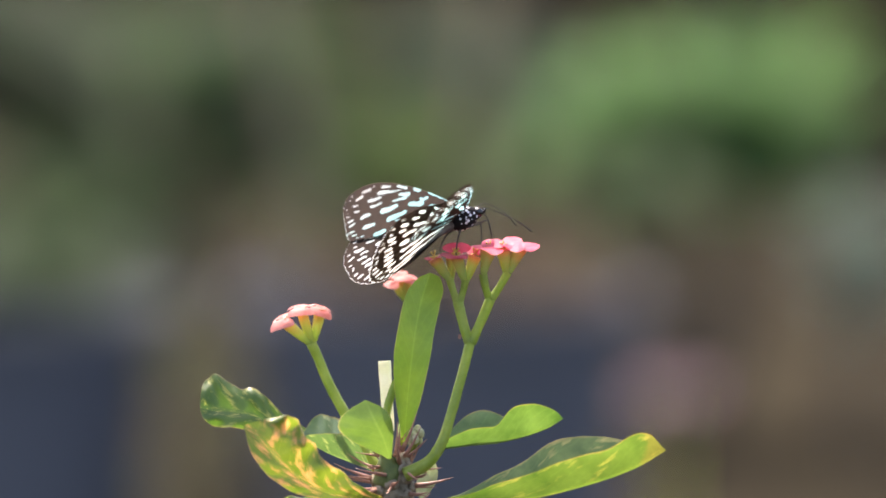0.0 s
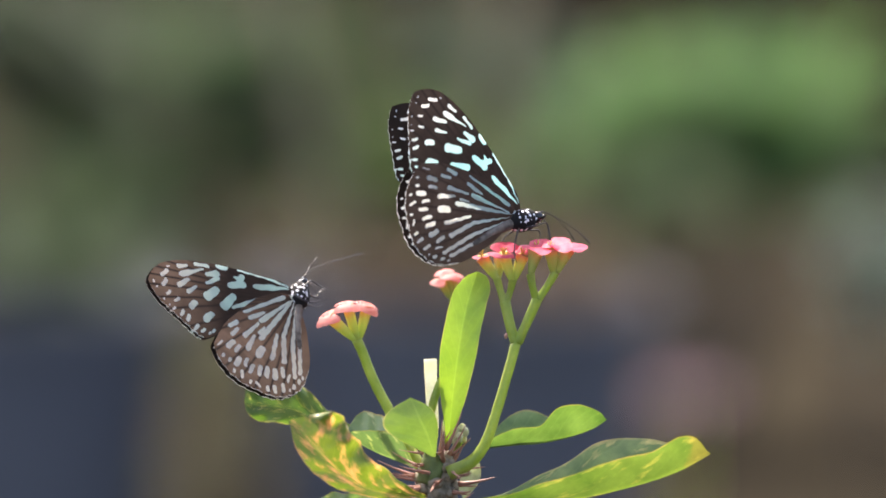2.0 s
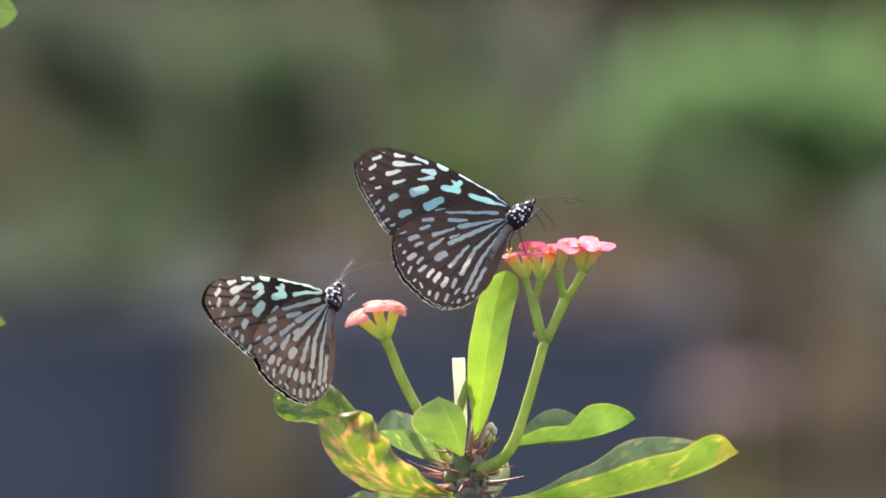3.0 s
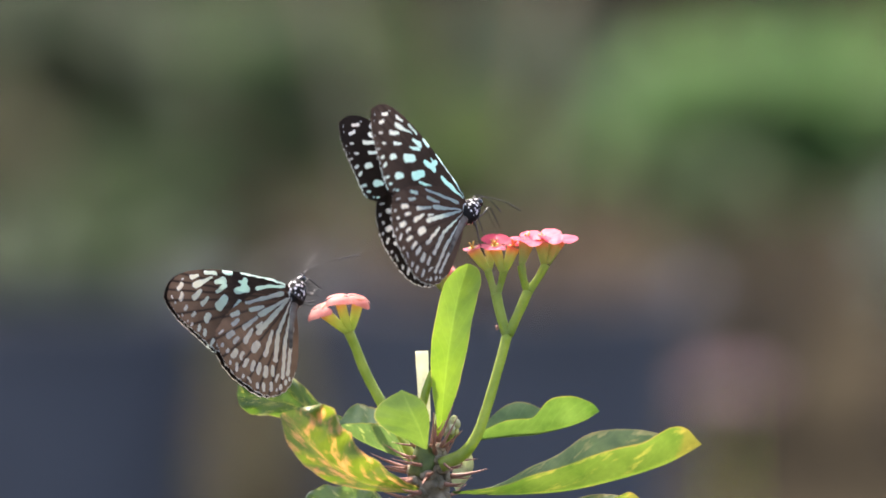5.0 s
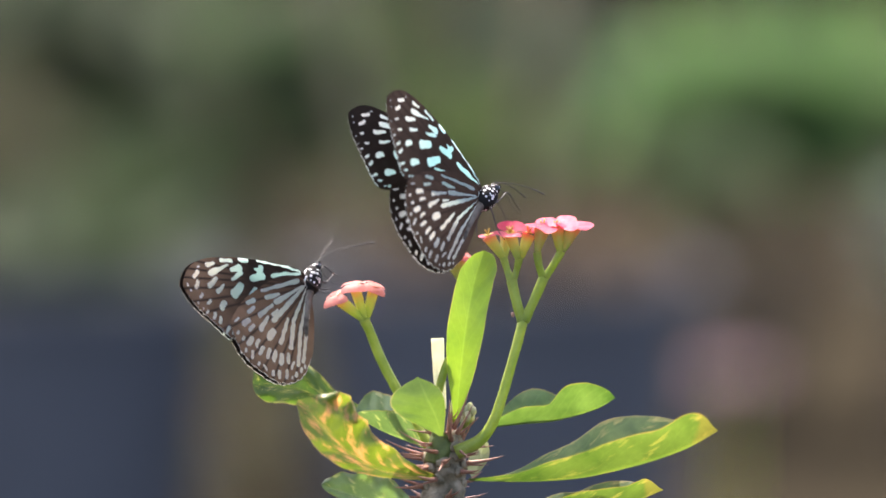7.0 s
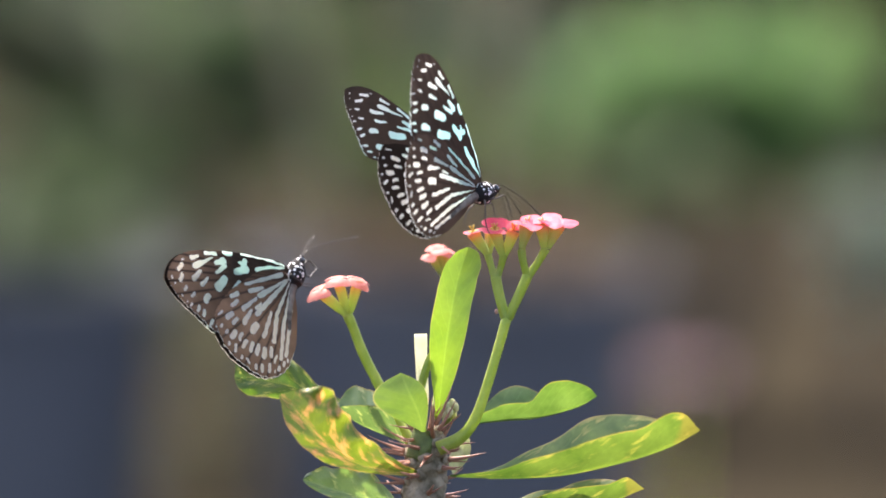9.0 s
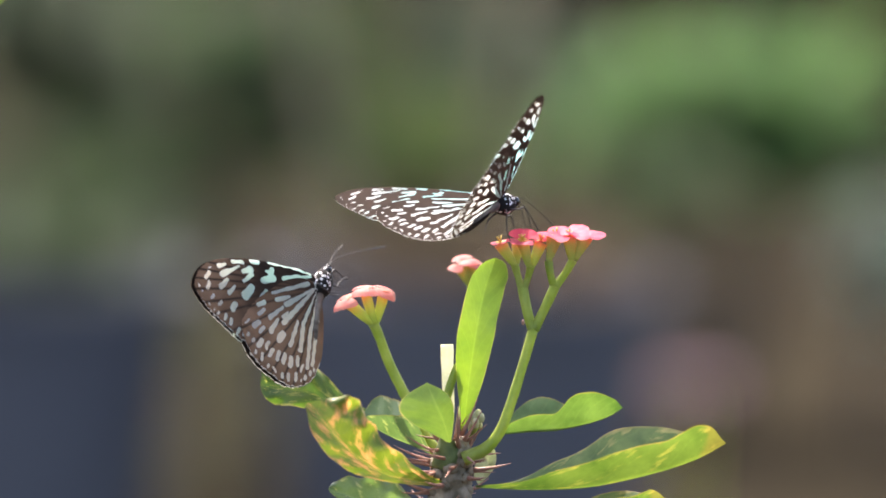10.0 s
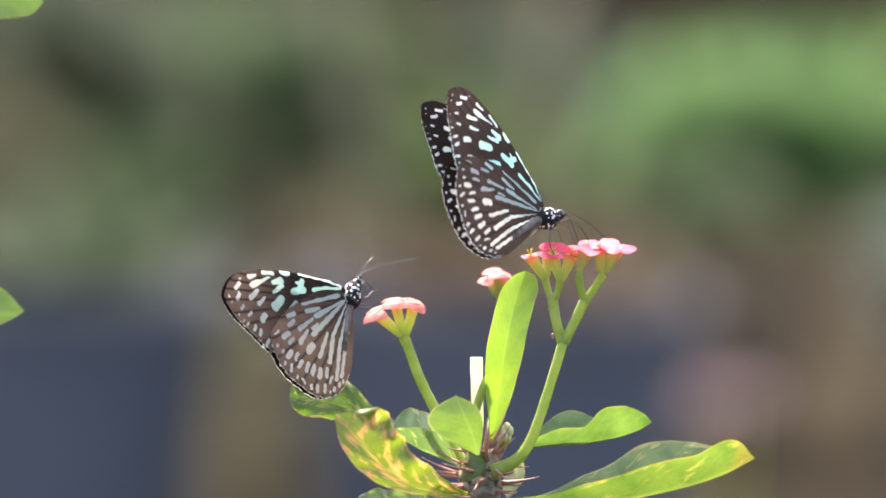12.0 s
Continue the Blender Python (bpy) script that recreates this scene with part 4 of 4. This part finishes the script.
def wing_mesh(name, lead, trail, marks, side, rim, lift=0.0, na=300, nb=150):
    """Thin two-faced wing ruled between its leading and trailing edges, with pale marks, a scalloped white fringe and shallow vein folds."""
    A = np.array([p[:2] for p in curve_points([(*p, 0) for p in lead], na)])
    B = np.array([p[:2] for p in curve_points([(*p, 0) for p in trail], na)])
    i = np.arange(na)
    span = np.linalg.norm(B - A, axis=1)
    notch = np.where(i > na * rim, np.abs(np.sin(math.pi * 17 * i / na)), 1.0)
    B = B + (A - B) / np.maximum(span, 0.6)[:, None] * (0.34 * (1 - notch))[:, None]
    f = np.linspace(0, 1, nb)[None, :].repeat(na, 0)
    f[:, -2] = np.maximum(f[:, -2], 1 - 0.16 / np.maximum(span, 0.5))
    p = A[:, None, :] * (1 - f[:, :, None]) + B[:, None, :] * f[:, :, None]
    x, y = p[:, :, 0], p[:, :, 1]
    # marks, with slightly uneven outlines
    wx = x + 0.10 * np.sin(y * 1.7 + 1.1 * x) + 0.03 * np.sin(y * 5.1 - 3.7 * x)
    wy = y + 0.10 * np.sin(x * 1.9 - 0.8 * y + 1.0) + 0.03 * np.sin(x * 4.3 + 4.9 * y)
    gap = np.full(x.shape, 9.0)
    for ax, ay, ra, bx, by, rb in marks:
        dx, dy = bx - ax, by - ay
        u = np.clip(((wx - ax) * dx + (wy - ay) * dy) / max(dx * dx + dy * dy, 1e-6), 0, 1)
        gap = np.minimum(gap, np.hypot(wx - ax - u * dx, wy - ay - u * dy) - (ra + (rb - ra) * u))
    pale = np.clip(0.5 - 0.5 * gap, 0, 1)
    dash = (i > na * rim) & (np.sin(i * 380 / na) + np.sin(i * 166 / na + 2) + 1.2 * (1 - notch) > -0.5)
    pale[:, -2:] = np.where(dash[:, None], 1.0, pale[:, -2:])
    turn = np.degrees(np.arctan2(y, x))
    near = np.min(np.abs(turn[:, :, None] - np.array(VEINS)), axis=2)
    vein = np.exp(-(near * np.hypot(x, y) / 57 / 0.36) ** 2)
    outward = 0.4 + 0.6 * np.clip((-x - 5) / 12, 0, 1) if lift else np.clip((y - 22) / 18, 0, 1)
    edge = np.sin(math.pi * f)
    z = (-0.5 if lift else -0.2) * edge * np.sin(math.pi * i / na)[:, None] + 0.10 * np.sin(np.arctan2(x + 40, y + 1) * 55) * edge + lift
    top = np.stack([x, y * side, z], 2).reshape(-1, 3) * 0.001
    verts = np.concatenate([top, top - np.array((0, 0, 0.00012))])
    a = (np.arange(na - 1)[:, None] * nb + np.arange(nb - 1)[None, :]).reshape(-1)
    quads = np.stack([a, a + nb, a + nb + 1, a + 1], 1)
    if side < 0:
        quads = quads[:, ::-1]
    quads = np.concatenate([quads, quads[:, ::-1] + na * nb])
    me = bpy.data.meshes.new(name)
    me.from_pydata(verts.tolist(), [], quads.tolist())
    under = np.concatenate([np.zeros(na * nb), np.ones(na * nb)])
    for key, data in (("pale", np.tile(pale.ravel(), 2)), ("outward", np.tile(outward.ravel(), 2)), ("under", under), ("vein", np.tile(vein.ravel(), 2))):
        me.attributes.new(key, "FLOAT", "POINT").data.foreach_set("value", data.astype(np.float32))
    me.polygons.foreach_set("use_smooth", [True] * len(me.polygons))
    me.update()
    return me


WINGS = []
for side in (1, -1):
    WINGS.append((wing_mesh("fore_wing", FORE_LEAD, FORE_TRAIL, FORE_STREAKS + FORE_SPOTS + FORE_DOTS + FORE_REAR, side, 0.45), "fore", side))
    WINGS.append((wing_mesh("hind_wing", HIND_LEAD, HIND_TRAIL, HIND_STREAKS + HIND_SPOTS + HIND_DOTS, side, 0.25, lift=-0.25), "hind", side))


def butterfly(label, material, antennae, legs, tongue):
    """Butterfly: head forward along x, back up along z. Returns the thing and its four wings."""
    b = thing("butterfly", (0, 0, 0.8), label, "butterfly", "butterflies")
    bm = ball((2.3, 0, 0.6), (4.9, 2.7, 3.3), 24, 16, Matrix.Rotation(radians(14), 4, "Y"))
    part("thorax", bm, M_BODY, b, "black thorax with white dots")
    part("abdomen", tube([(-1, 0, 1.4), (-6, 0, 2.4), (-11, 0, 2.7), (-15, 0, 2.6), (-17.5, 0, 2.4)], [1.7, 1.5, 1.5, 1.3, 0.6], n=26, sides=14, bumpy=0.15), M_ABDOMEN, b)
    head = part("head", ball((6.5, 0, -0.8), (1.7, 1.7, 1.7), 16, 10), M_BODY, b)
    for s in (1, -1):
        part("eye", ball((6.9, s * 1.2, -0.8), (1.15, 0.75, 1.25)), M_EYE, head)
        part("palp", tube([(7.5, s * 0.4, -1.6), (8.6, s * 0.5, -1.8), (9.4, s * 0.5, -1.3)], [0.4, 0.4, 0.15], n=8, sides=8), M_BODY, head)
    for a in antennae:
        part("antenna", tube(a, [0.15, 0.10, 0.10, 0.12, 0.24], n=24, sides=6), M_BLACK, head)
    part("proboscis", tube(tongue, [0.17, 0.12, 0.1, 0.08], n=16, sides=6), M_BLACK, head)
    for leg in legs:
        part("leg", tube(leg, [0.30, 0.22, 0.19, 0.15, 0.11], n=20, sides=6), M_BLACK, b)
    wings = []
    for me, kind, side in WINGS:
        me = me.copy()
        me.materials.append(material)
        w = part(kind + "_wing", me, None, b)
        wings.append((w, kind, side))
    return b, wings


upper, upper_wings = butterfly(
    "dark brown butterfly with pale blue spots feeding on pink flowers", M_WING,
    [[(7.6, -0.9, 0.3), (9.6, -1.5, -1.4), (12.0, -1.8, -5.2), (14.6, -1.8, -10.2), (16.2, -1.8, -15.4)], [(7.6, 0.9, 0.3), (10.5, 1.5, -0.6), (13.0, 1.8, -4.4), (14.4, 2.5, -8.5), (14.8, 3.0, -12.5)]],
    [[(1.0, -1.8, -1.5), (4.0, -2.3, -2.8), (7.2, -2.4, -3.8), (6.0, -2.4, -7.4), (4.5, -2.4, -10.3)], [(-1.0, -2.0, -0.8), (-2.7, -3.0, -1.5), (-5.0, -3.2, -3.4), (-7.2, -3.2, -6.0), (-8.2, -3.2, -8.8)],
     [(-1.3, 1.5, -0.5), (-4.1, 2.5, -0.8), (-6.3, 3.0, -1.9), (-7.7, 3.0, -2.8), (-8.6, 3.0, -3.6)], [(1.0, 1.8, -1.5), (4.5, 2.6, -3.3), (6.5, 3.0, -4.6), (5.0, 3.0, -7.5), (3.2, 3.0, -9.8)]],
    [(8.2, 0.0, -2.2), (8.2, 0.0, -4.5), (6.8, 0.0, -7.5), (5.5, 0.0, -10.8)])
lower, lower_wings = butterfly(
    "brown butterfly with pale streaks hanging from a pink flower", M_WING_BROWN,
    [[(8.3, -1.2, -0.5), (11.3, -1.2, -3.1), (14.3, -1.2, -7.7), (17.9, -1.2, -14.7), (22.1, -1.2, -23.7)], [(9.9, 1.2, -2.9), (12.5, 1.2, -4.1), (14.8, 1.2, -5.6), (16.3, 1.2, -6.9), (17.7, 1.2, -8.2)]],
    [[(0.5, -2.5, 5.0), (-0.3, -2.5, 1.5), (-0.3, -2.5, -1.2), (0.4, -2.5, -3.3), (1.5, -2.5, -5.2)], [(3.6, -2.0, 1.3), (6.1, -2.0, -1.1), (7.4, -2.0, -2.6), (6.2, -2.0, -6.5), (6.3, -2.0, -7.4)],
     [(4.7, 1.0, -2.7), (4.1, 1.0, -6.2), (6.1, 1.0, -8.0), (8.0, 1.0, -10.0), (7.7, 1.0, -11.3)], [(1.3, 1.5, -0.2), (0.9, 1.5, -2.2), (1.1, 1.5, -5.1), (1.4, 1.5, -7.1), (2.4, 1.5, -8.9)]],
    [(7.5, 0.0, -2.8), (5.7, 0.0, -5.0), (4.8, 0.0, -7.5), (4.2, 0.0, -10.1)])


def flap(wings, rows):
    """Key the four wings: seconds, lift of the right pair, lift of the left pair, sweep of the fore wings, further lift of the left and of the right hind wing."""
    for ob, kind, side in wings:
        keys = []
        for t, right, left, sweep, more_left, more_right in rows:
            a, more = (left, more_left) if side > 0 else (right, more_right)
            a += more if kind == "hind" else 0.0
            s = sweep if kind == "fore" else 0.0
            m = pose(0, side * 0.0005, 0.0025, a * side, 0, 0) @ pose(0, 0, 0, 0, 0, s * side)
            keys.append((t, m))
        walk(ob, keys)


def motions():
    # seconds, place, roll, pitch, heading; then lift of right wings, lift of left wings, sweep, further lift of the left and the right hind wing
    upper_rows = [
        (0.00, 0.0219, -0.0005, 0.8139, -0.4, -36.7, 21.8, 24.7, 14.6, 4.3, 0.0, 15.0),
        (0.03, 0.0219, -0.0005, 0.8140, -1.4, -36.1, 22.5, 31.0, 22.0, 3.7, 0.5, 13.0),
        (0.10, 0.0216, -0.0003, 0.8150, -7.8, -31.9, 27.3, 73.4, 71.1, -1.1, 4.0, 0.0),
        (0.30, 0.0234, -0.0002, 0.8138, -18.6, -28.1, 30.8, 79.0, 80.8, 2.5, 7.0, 0.0),
        (0.50, 0.0258, -0.0000, 0.8128, -22.3, -27.6, 30.2, 77.0, 80.6, 5.3, 10.0, 0.0),
        (0.70, 0.0252, -0.0002, 0.8127, -15.2, -28.1, 25.4, 52.7, 52.1, 3.1, 6.0, 0.0),
        (0.80, 0.0246, -0.0001, 0.8134, -8.2, -25.2, 20.0, 37.4, 37.9, 2.4, 4.0, 0.0),
        (0.90, 0.0241, -0.0002, 0.8143, -7.8, -22.8, 21.3, 5.1, 7.3, 4.5, 2.0, 0.0),
        (1.00, 0.0199, -0.0000, 0.8163, -10.5, -23.0, 26.9, -15.3, -16.1, 4.5, 0.0, 0.0),
        (1.10, 0.0174, -0.0002, 0.8157, -8.4, -25.4, 22.5, -22.3, -22.2, -0.5, -1.0, 0.0),
        (1.20, 0.0175, -0.0001, 0.8163, -6.7, -24.1, 25.2, -20.9, -21.7, 1.8, -2.0, 0.0),
        (1.30, 0.0205, -0.0001, 0.8165, -6.8, -23.4, 24.3, -4.4, -0.2, 5.8, -3.0, 6.0),
        (1.40, 0.0228, -0.0003, 0.8156, -6.0, -26.5, 25.0, 17.0, 20.0, 6.5, 0.0, 10.0),
        (1.50, 0.0251, -0.0005, 0.8145, -3.4, -29.3, 26.1, 35.5, 37.4, 6.9, 3.0, 13.3),
        (1.60, 0.0254, -0.0003, 0.8163, -3.6, -25.8, 31.8, 71.7, 63.0, 6.2, -2.4, 0.0),
        (1.80, 0.0240, -0.0002, 0.8145, -13.3, -24.0, 31.0, 77.5, 75.8, 6.0, 2.8, 0.0),
        (2.00, 0.0251, -0.0001, 0.8135, -20.1, -26.2, 31.9, 80.8, 79.4, 4.7, 8.0, 0.0),
        (2.20, 0.0215, -0.0001, 0.8151, -13.6, -38.7, 24.8, 90.6, 77.1, 5.0, 4.8, 0.0),
        (2.50, 0.0160, -0.0004, 0.8137, 24.5, -47.4, 14.0, 71.5, 104.3, 1.1, 0.0, 0.0),
        (2.80, 0.0160, -0.0004, 0.8148, -8.5, -52.2, 25.8, 91.0, 86.5, 3.4, -3.6, 0.0),
        (3.00, 0.0165, -0.0005, 0.8134, -26.8, -56.4, 40.4, 99.1, 78.4, -1.1, -6.0, 0.0),
        (3.20, 0.0178, -0.0004, 0.8141, -29.8, -50.5, 47.3, 88.3, 80.0, -1.8, -4.8, 0.0),
        (4.00, 0.0152, -0.0005, 0.8135, -26.3, -46.0, 56.4, 85.8, 80.7, -2.2, 0.1, 0.0),
        (4.80, 0.0128, -0.0006, 0.8128, -22.8, -41.3, 65.5, 83.4, 81.4, -2.7, 5.0, 0.0),
        (5.00, 0.0134, -0.0005, 0.8131, -22.9, -42.1, 66.7, 85.9, 79.9, -3.6, 5.0, 0.0),
        (5.20, 0.0107, -0.0006, 0.8139, -25.6, -40.5, 59.1, 70.3, 68.7, -5.4, 4.2, 0.0),
        (5.30, 0.0091, -0.0007, 0.8135, -26.8, -38.3, 59.5, 59.8, 57.0, -6.0, 3.8, 0.0),
        (5.40, 0.0078, -0.0011, 0.8134, -25.7, -33.0, 58.3, 31.4, 32.1, -7.1, 3.4, 0.0),
        (5.50, 0.0123, -0.0016, 0.8139, -37.3, -37.9, 70.4, 10.5, 36.6, -2.0, 1.9, 0.0),
        (5.60, 0.0090, -0.0014, 0.8146, -17.0, -26.0, 67.6, 11.7, 6.2, 7.1, 3.0, 0.0),
        (5.70, 0.0086, -0.0011, 0.8154, -17.7, -31.1, 77.5, 23.9, 15.2, 11.5, 3.0, 0.0),
        (5.80, 0.0123, -0.0016, 0.8139, -37.3, -37.9, 70.4, 15.0, 38.0, -2.0, 1.9, 0.0),
        (5.90, 0.0099, -0.0009, 0.8135, -22.1, -38.9, 59.3, 45.1, 38.6, -4.7, 14.3, 0.0),
        (6.00, 0.0129, -0.0009, 0.8138, -21.8, -43.0, 60.3, 64.2, 57.4, -6.7, 20.0, 0.0),
        (6.20, 0.0151, -0.0007, 0.8137, -26.3, -42.9, 62.9, 78.6, 83.3, -3.9, 8.0, 0.0),
        (6.50, 0.0138, -0.0005, 0.8135, -34.6, -41.5, 66.0, 75.4, 90.4, -3.5, 4.0, 0.0),
        (7.00, 0.0138, -0.0004, 0.8133, -33.2, -41.4, 64.7, 73.9, 87.5, -2.7, 8.0, 0.0),
        (7.20, 0.0128, -0.0005, 0.8138, -33.2, -41.4, 66.6, 76.1, 84.7, -4.4, 8.0, 0.0),
        (8.50, 0.0143, -0.0007, 0.8143, -27.6, -34.3, 63.5, 82.0, 81.7, -1.6, 8.0, 0.0),
        (8.65, 0.0140, -0.0006, 0.8159, -26.2, -18.7, 56.1, 59.6, 58.8, 1.5, 6.0, 0.0),
        (8.80, 0.0149, -0.0005, 0.8171, -24.5, -4.5, 50.4, -2.2, -1.3, 7.3, 4.0, 0.0),
        (8.90, 0.0151, -0.0007, 0.8152, -24.7, -20.7, 52.9, 31.8, 34.2, -0.7, 8.5, 0.0),
        (9.00, 0.0167, -0.0008, 0.8143, -23.7, -23.9, 56.5, 72.7, 71.1, 0.8, 13.0, 0.0),
        (9.20, 0.0172, -0.0009, 0.8138, -24.5, -24.3, 61.0, 86.6, 82.5, 2.4, 9.4, 0.0),
        (9.40, 0.0176, -0.0009, 0.8131, -25.8, -23.5, 64.0, 85.8, 78.3, 3.0, 9.0, 0.0),
        (9.50, 0.0162, -0.0008, 0.8135, -26.1, -21.6, 61.6, 76.3, 69.8, 4.7, 8.0, 0.0),
        (9.60, 0.0148, -0.0010, 0.8127, -26.7, -22.4, 57.7, 61.7, 51.0, 1.0, 7.2, 0.0),
        (9.80, 0.0128, -0.0007, 0.8187, -26.7, -9.7, 59.8, 14.2, 12.0, 17.7, 5.6, 0.0),
        (10.00, 0.0147, -0.0014, 0.8146, -25.6, -17.7, 59.6, 31.4, 30.0, 9.3, 4.0, 0.0),
        (10.10, 0.0151, -0.0010, 0.8160, -26.0, -25.2, 56.8, 55.1, 51.8, 3.8, 3.6, 0.0),
        (10.20, 0.0162, -0.0009, 0.8151, -29.2, -24.5, 60.1, 78.7, 80.2, 12.0, 3.2, 0.0),
        (10.50, 0.0178, -0.0002, 0.8144, -35.1, -24.5, 56.9, 77.5, 91.7, 6.7, 2.0, 0.0),
        (11.00, 0.0168, -0.0005, 0.8142, -32.4, -26.5, 59.6, 81.0, 85.1, 8.0, 3.0, 0.0),
        (11.50, 0.0178, -0.0004, 0.8144, -35.3, -24.1, 56.0, 77.4, 89.0, 6.6, 3.0, 0.0),
        (12.00, 0.0184, -0.0004, 0.8142, -32.6, -21.3, 55.9, 76.9, 90.0, 6.8, 3.0, 0.0),
    ]
    lower_rows = [
        (0.00, 0.1500, -0.4051, 0.5811, -14.0, -25.0, 46.0, 20.0, 20.0, 0.0, 0.0, 0.0),
        (0.20, 0.0750, -0.2423, 0.6948, -14.0, -25.0, 46.0, 20.0, 20.0, 0.0, 0.0, 0.0),
        (0.30, 0.0356, -0.1552, 0.7588, -14.4, -43.8, 50.3, 1.9, -3.9, -4.8, 0.0, 0.0),
        (0.40, -0.0194, -0.0808, 0.7964, -6.9, -42.6, 88.3, -9.0, -1.6, 3.4, 0.0, 0.0),
        (0.50, -0.0450, -0.0385, 0.8160, 11.7, -15.6, 90.4, 19.9, 19.4, -3.5, 0.0, 0.0),
        (0.60, -0.0622, 0.0001, 0.8449, 10.1, -38.0, 74.3, -5.5, 9.6, -8.9, 0.0, 0.0),
        (0.70, -0.0675, 0.0040, 0.8384, -31.4, -44.9, 80.2, 28.2, 78.4, -4.6, 0.0, 0.0),
        (0.80, -0.0829, 0.0050, 0.8478, 18.5, -55.0, -17.8, -38.9, -9.7, -11.4, 0.0, 0.0),
        (0.90, -0.0603, 0.0028, 0.8268, 26.7, -38.7, -41.3, 50.9, 74.4, -12.1, 0.0, 0.0),
        (0.93, -0.0546, 0.0050, 0.8192, 29.3, -32.9, -44.8, 32.1, 50.8, -8.5, 0.0, 0.0),
        (0.97, -0.0487, 0.0082, 0.8113, 31.5, -26.9, -47.9, 12.7, 26.6, -4.8, 0.0, 0.0),
        (1.00, -0.0429, 0.0104, 0.8037, 33.1, -20.9, -50.5, -6.1, 3.0, -1.1, 0.0, 0.0),
        (1.03, -0.0418, 0.0119, 0.7989, 31.3, -42.8, -25.3, 33.9, 39.6, 1.7, 0.0, 0.0),
        (1.07, -0.0407, 0.0134, 0.7940, 9.7, -60.6, 16.0, 73.9, 76.2, 4.6, 0.0, 0.0),
        (1.10, -0.0402, 0.0156, 0.7908, -59.0, -57.0, 98.3, 101.3, 84.0, -4.0, 0.0, 0.0),
        (1.30, -0.0412, 0.0156, 0.7898, -45.0, -60.5, 89.0, 97.0, 83.0, 16.0, 0.0, 0.0),
        (1.50, -0.0392, 0.0155, 0.7908, -38.6, -62.4, 85.0, 95.0, 83.5, 20.0, 0.0, 0.0),
        (2.00, -0.0376, 0.0154, 0.7885, -59.0, -57.0, 98.3, 101.3, 78.3, -6.0, 0.0, 0.0),
        (2.50, -0.0365, 0.0154, 0.7871, -38.6, -62.4, 85.0, 96.1, 83.5, 8.3, 0.0, 0.0),
        (3.20, -0.0365, 0.0154, 0.7871, -38.6, -62.4, 85.0, 96.1, 83.5, 8.3, 0.0, 0.0),
        (4.80, -0.0365, 0.0154, 0.7871, -38.6, -62.4, 85.0, 96.1, 83.5, 8.3, 0.0, 0.0),
        (8.00, -0.0365, 0.0154, 0.7871, -38.6, -62.4, 85.0, 96.1, 83.5, 8.3, 0.0, 0.0),
        (12.00, -0.0365, 0.0154, 0.7871, -38.6, -62.4, 85.0, 96.1, 83.5, 8.3, 0.0, 0.0),
    ]
    for ob, wings, rows in ((upper, upper_wings, upper_rows), (lower, lower_wings, lower_rows)):
        walk(ob, [(r[0], pose(*r[1:7])) for r in rows])
        flap(wings, [(r[0], *r[7:12]) for r in rows])


motions()
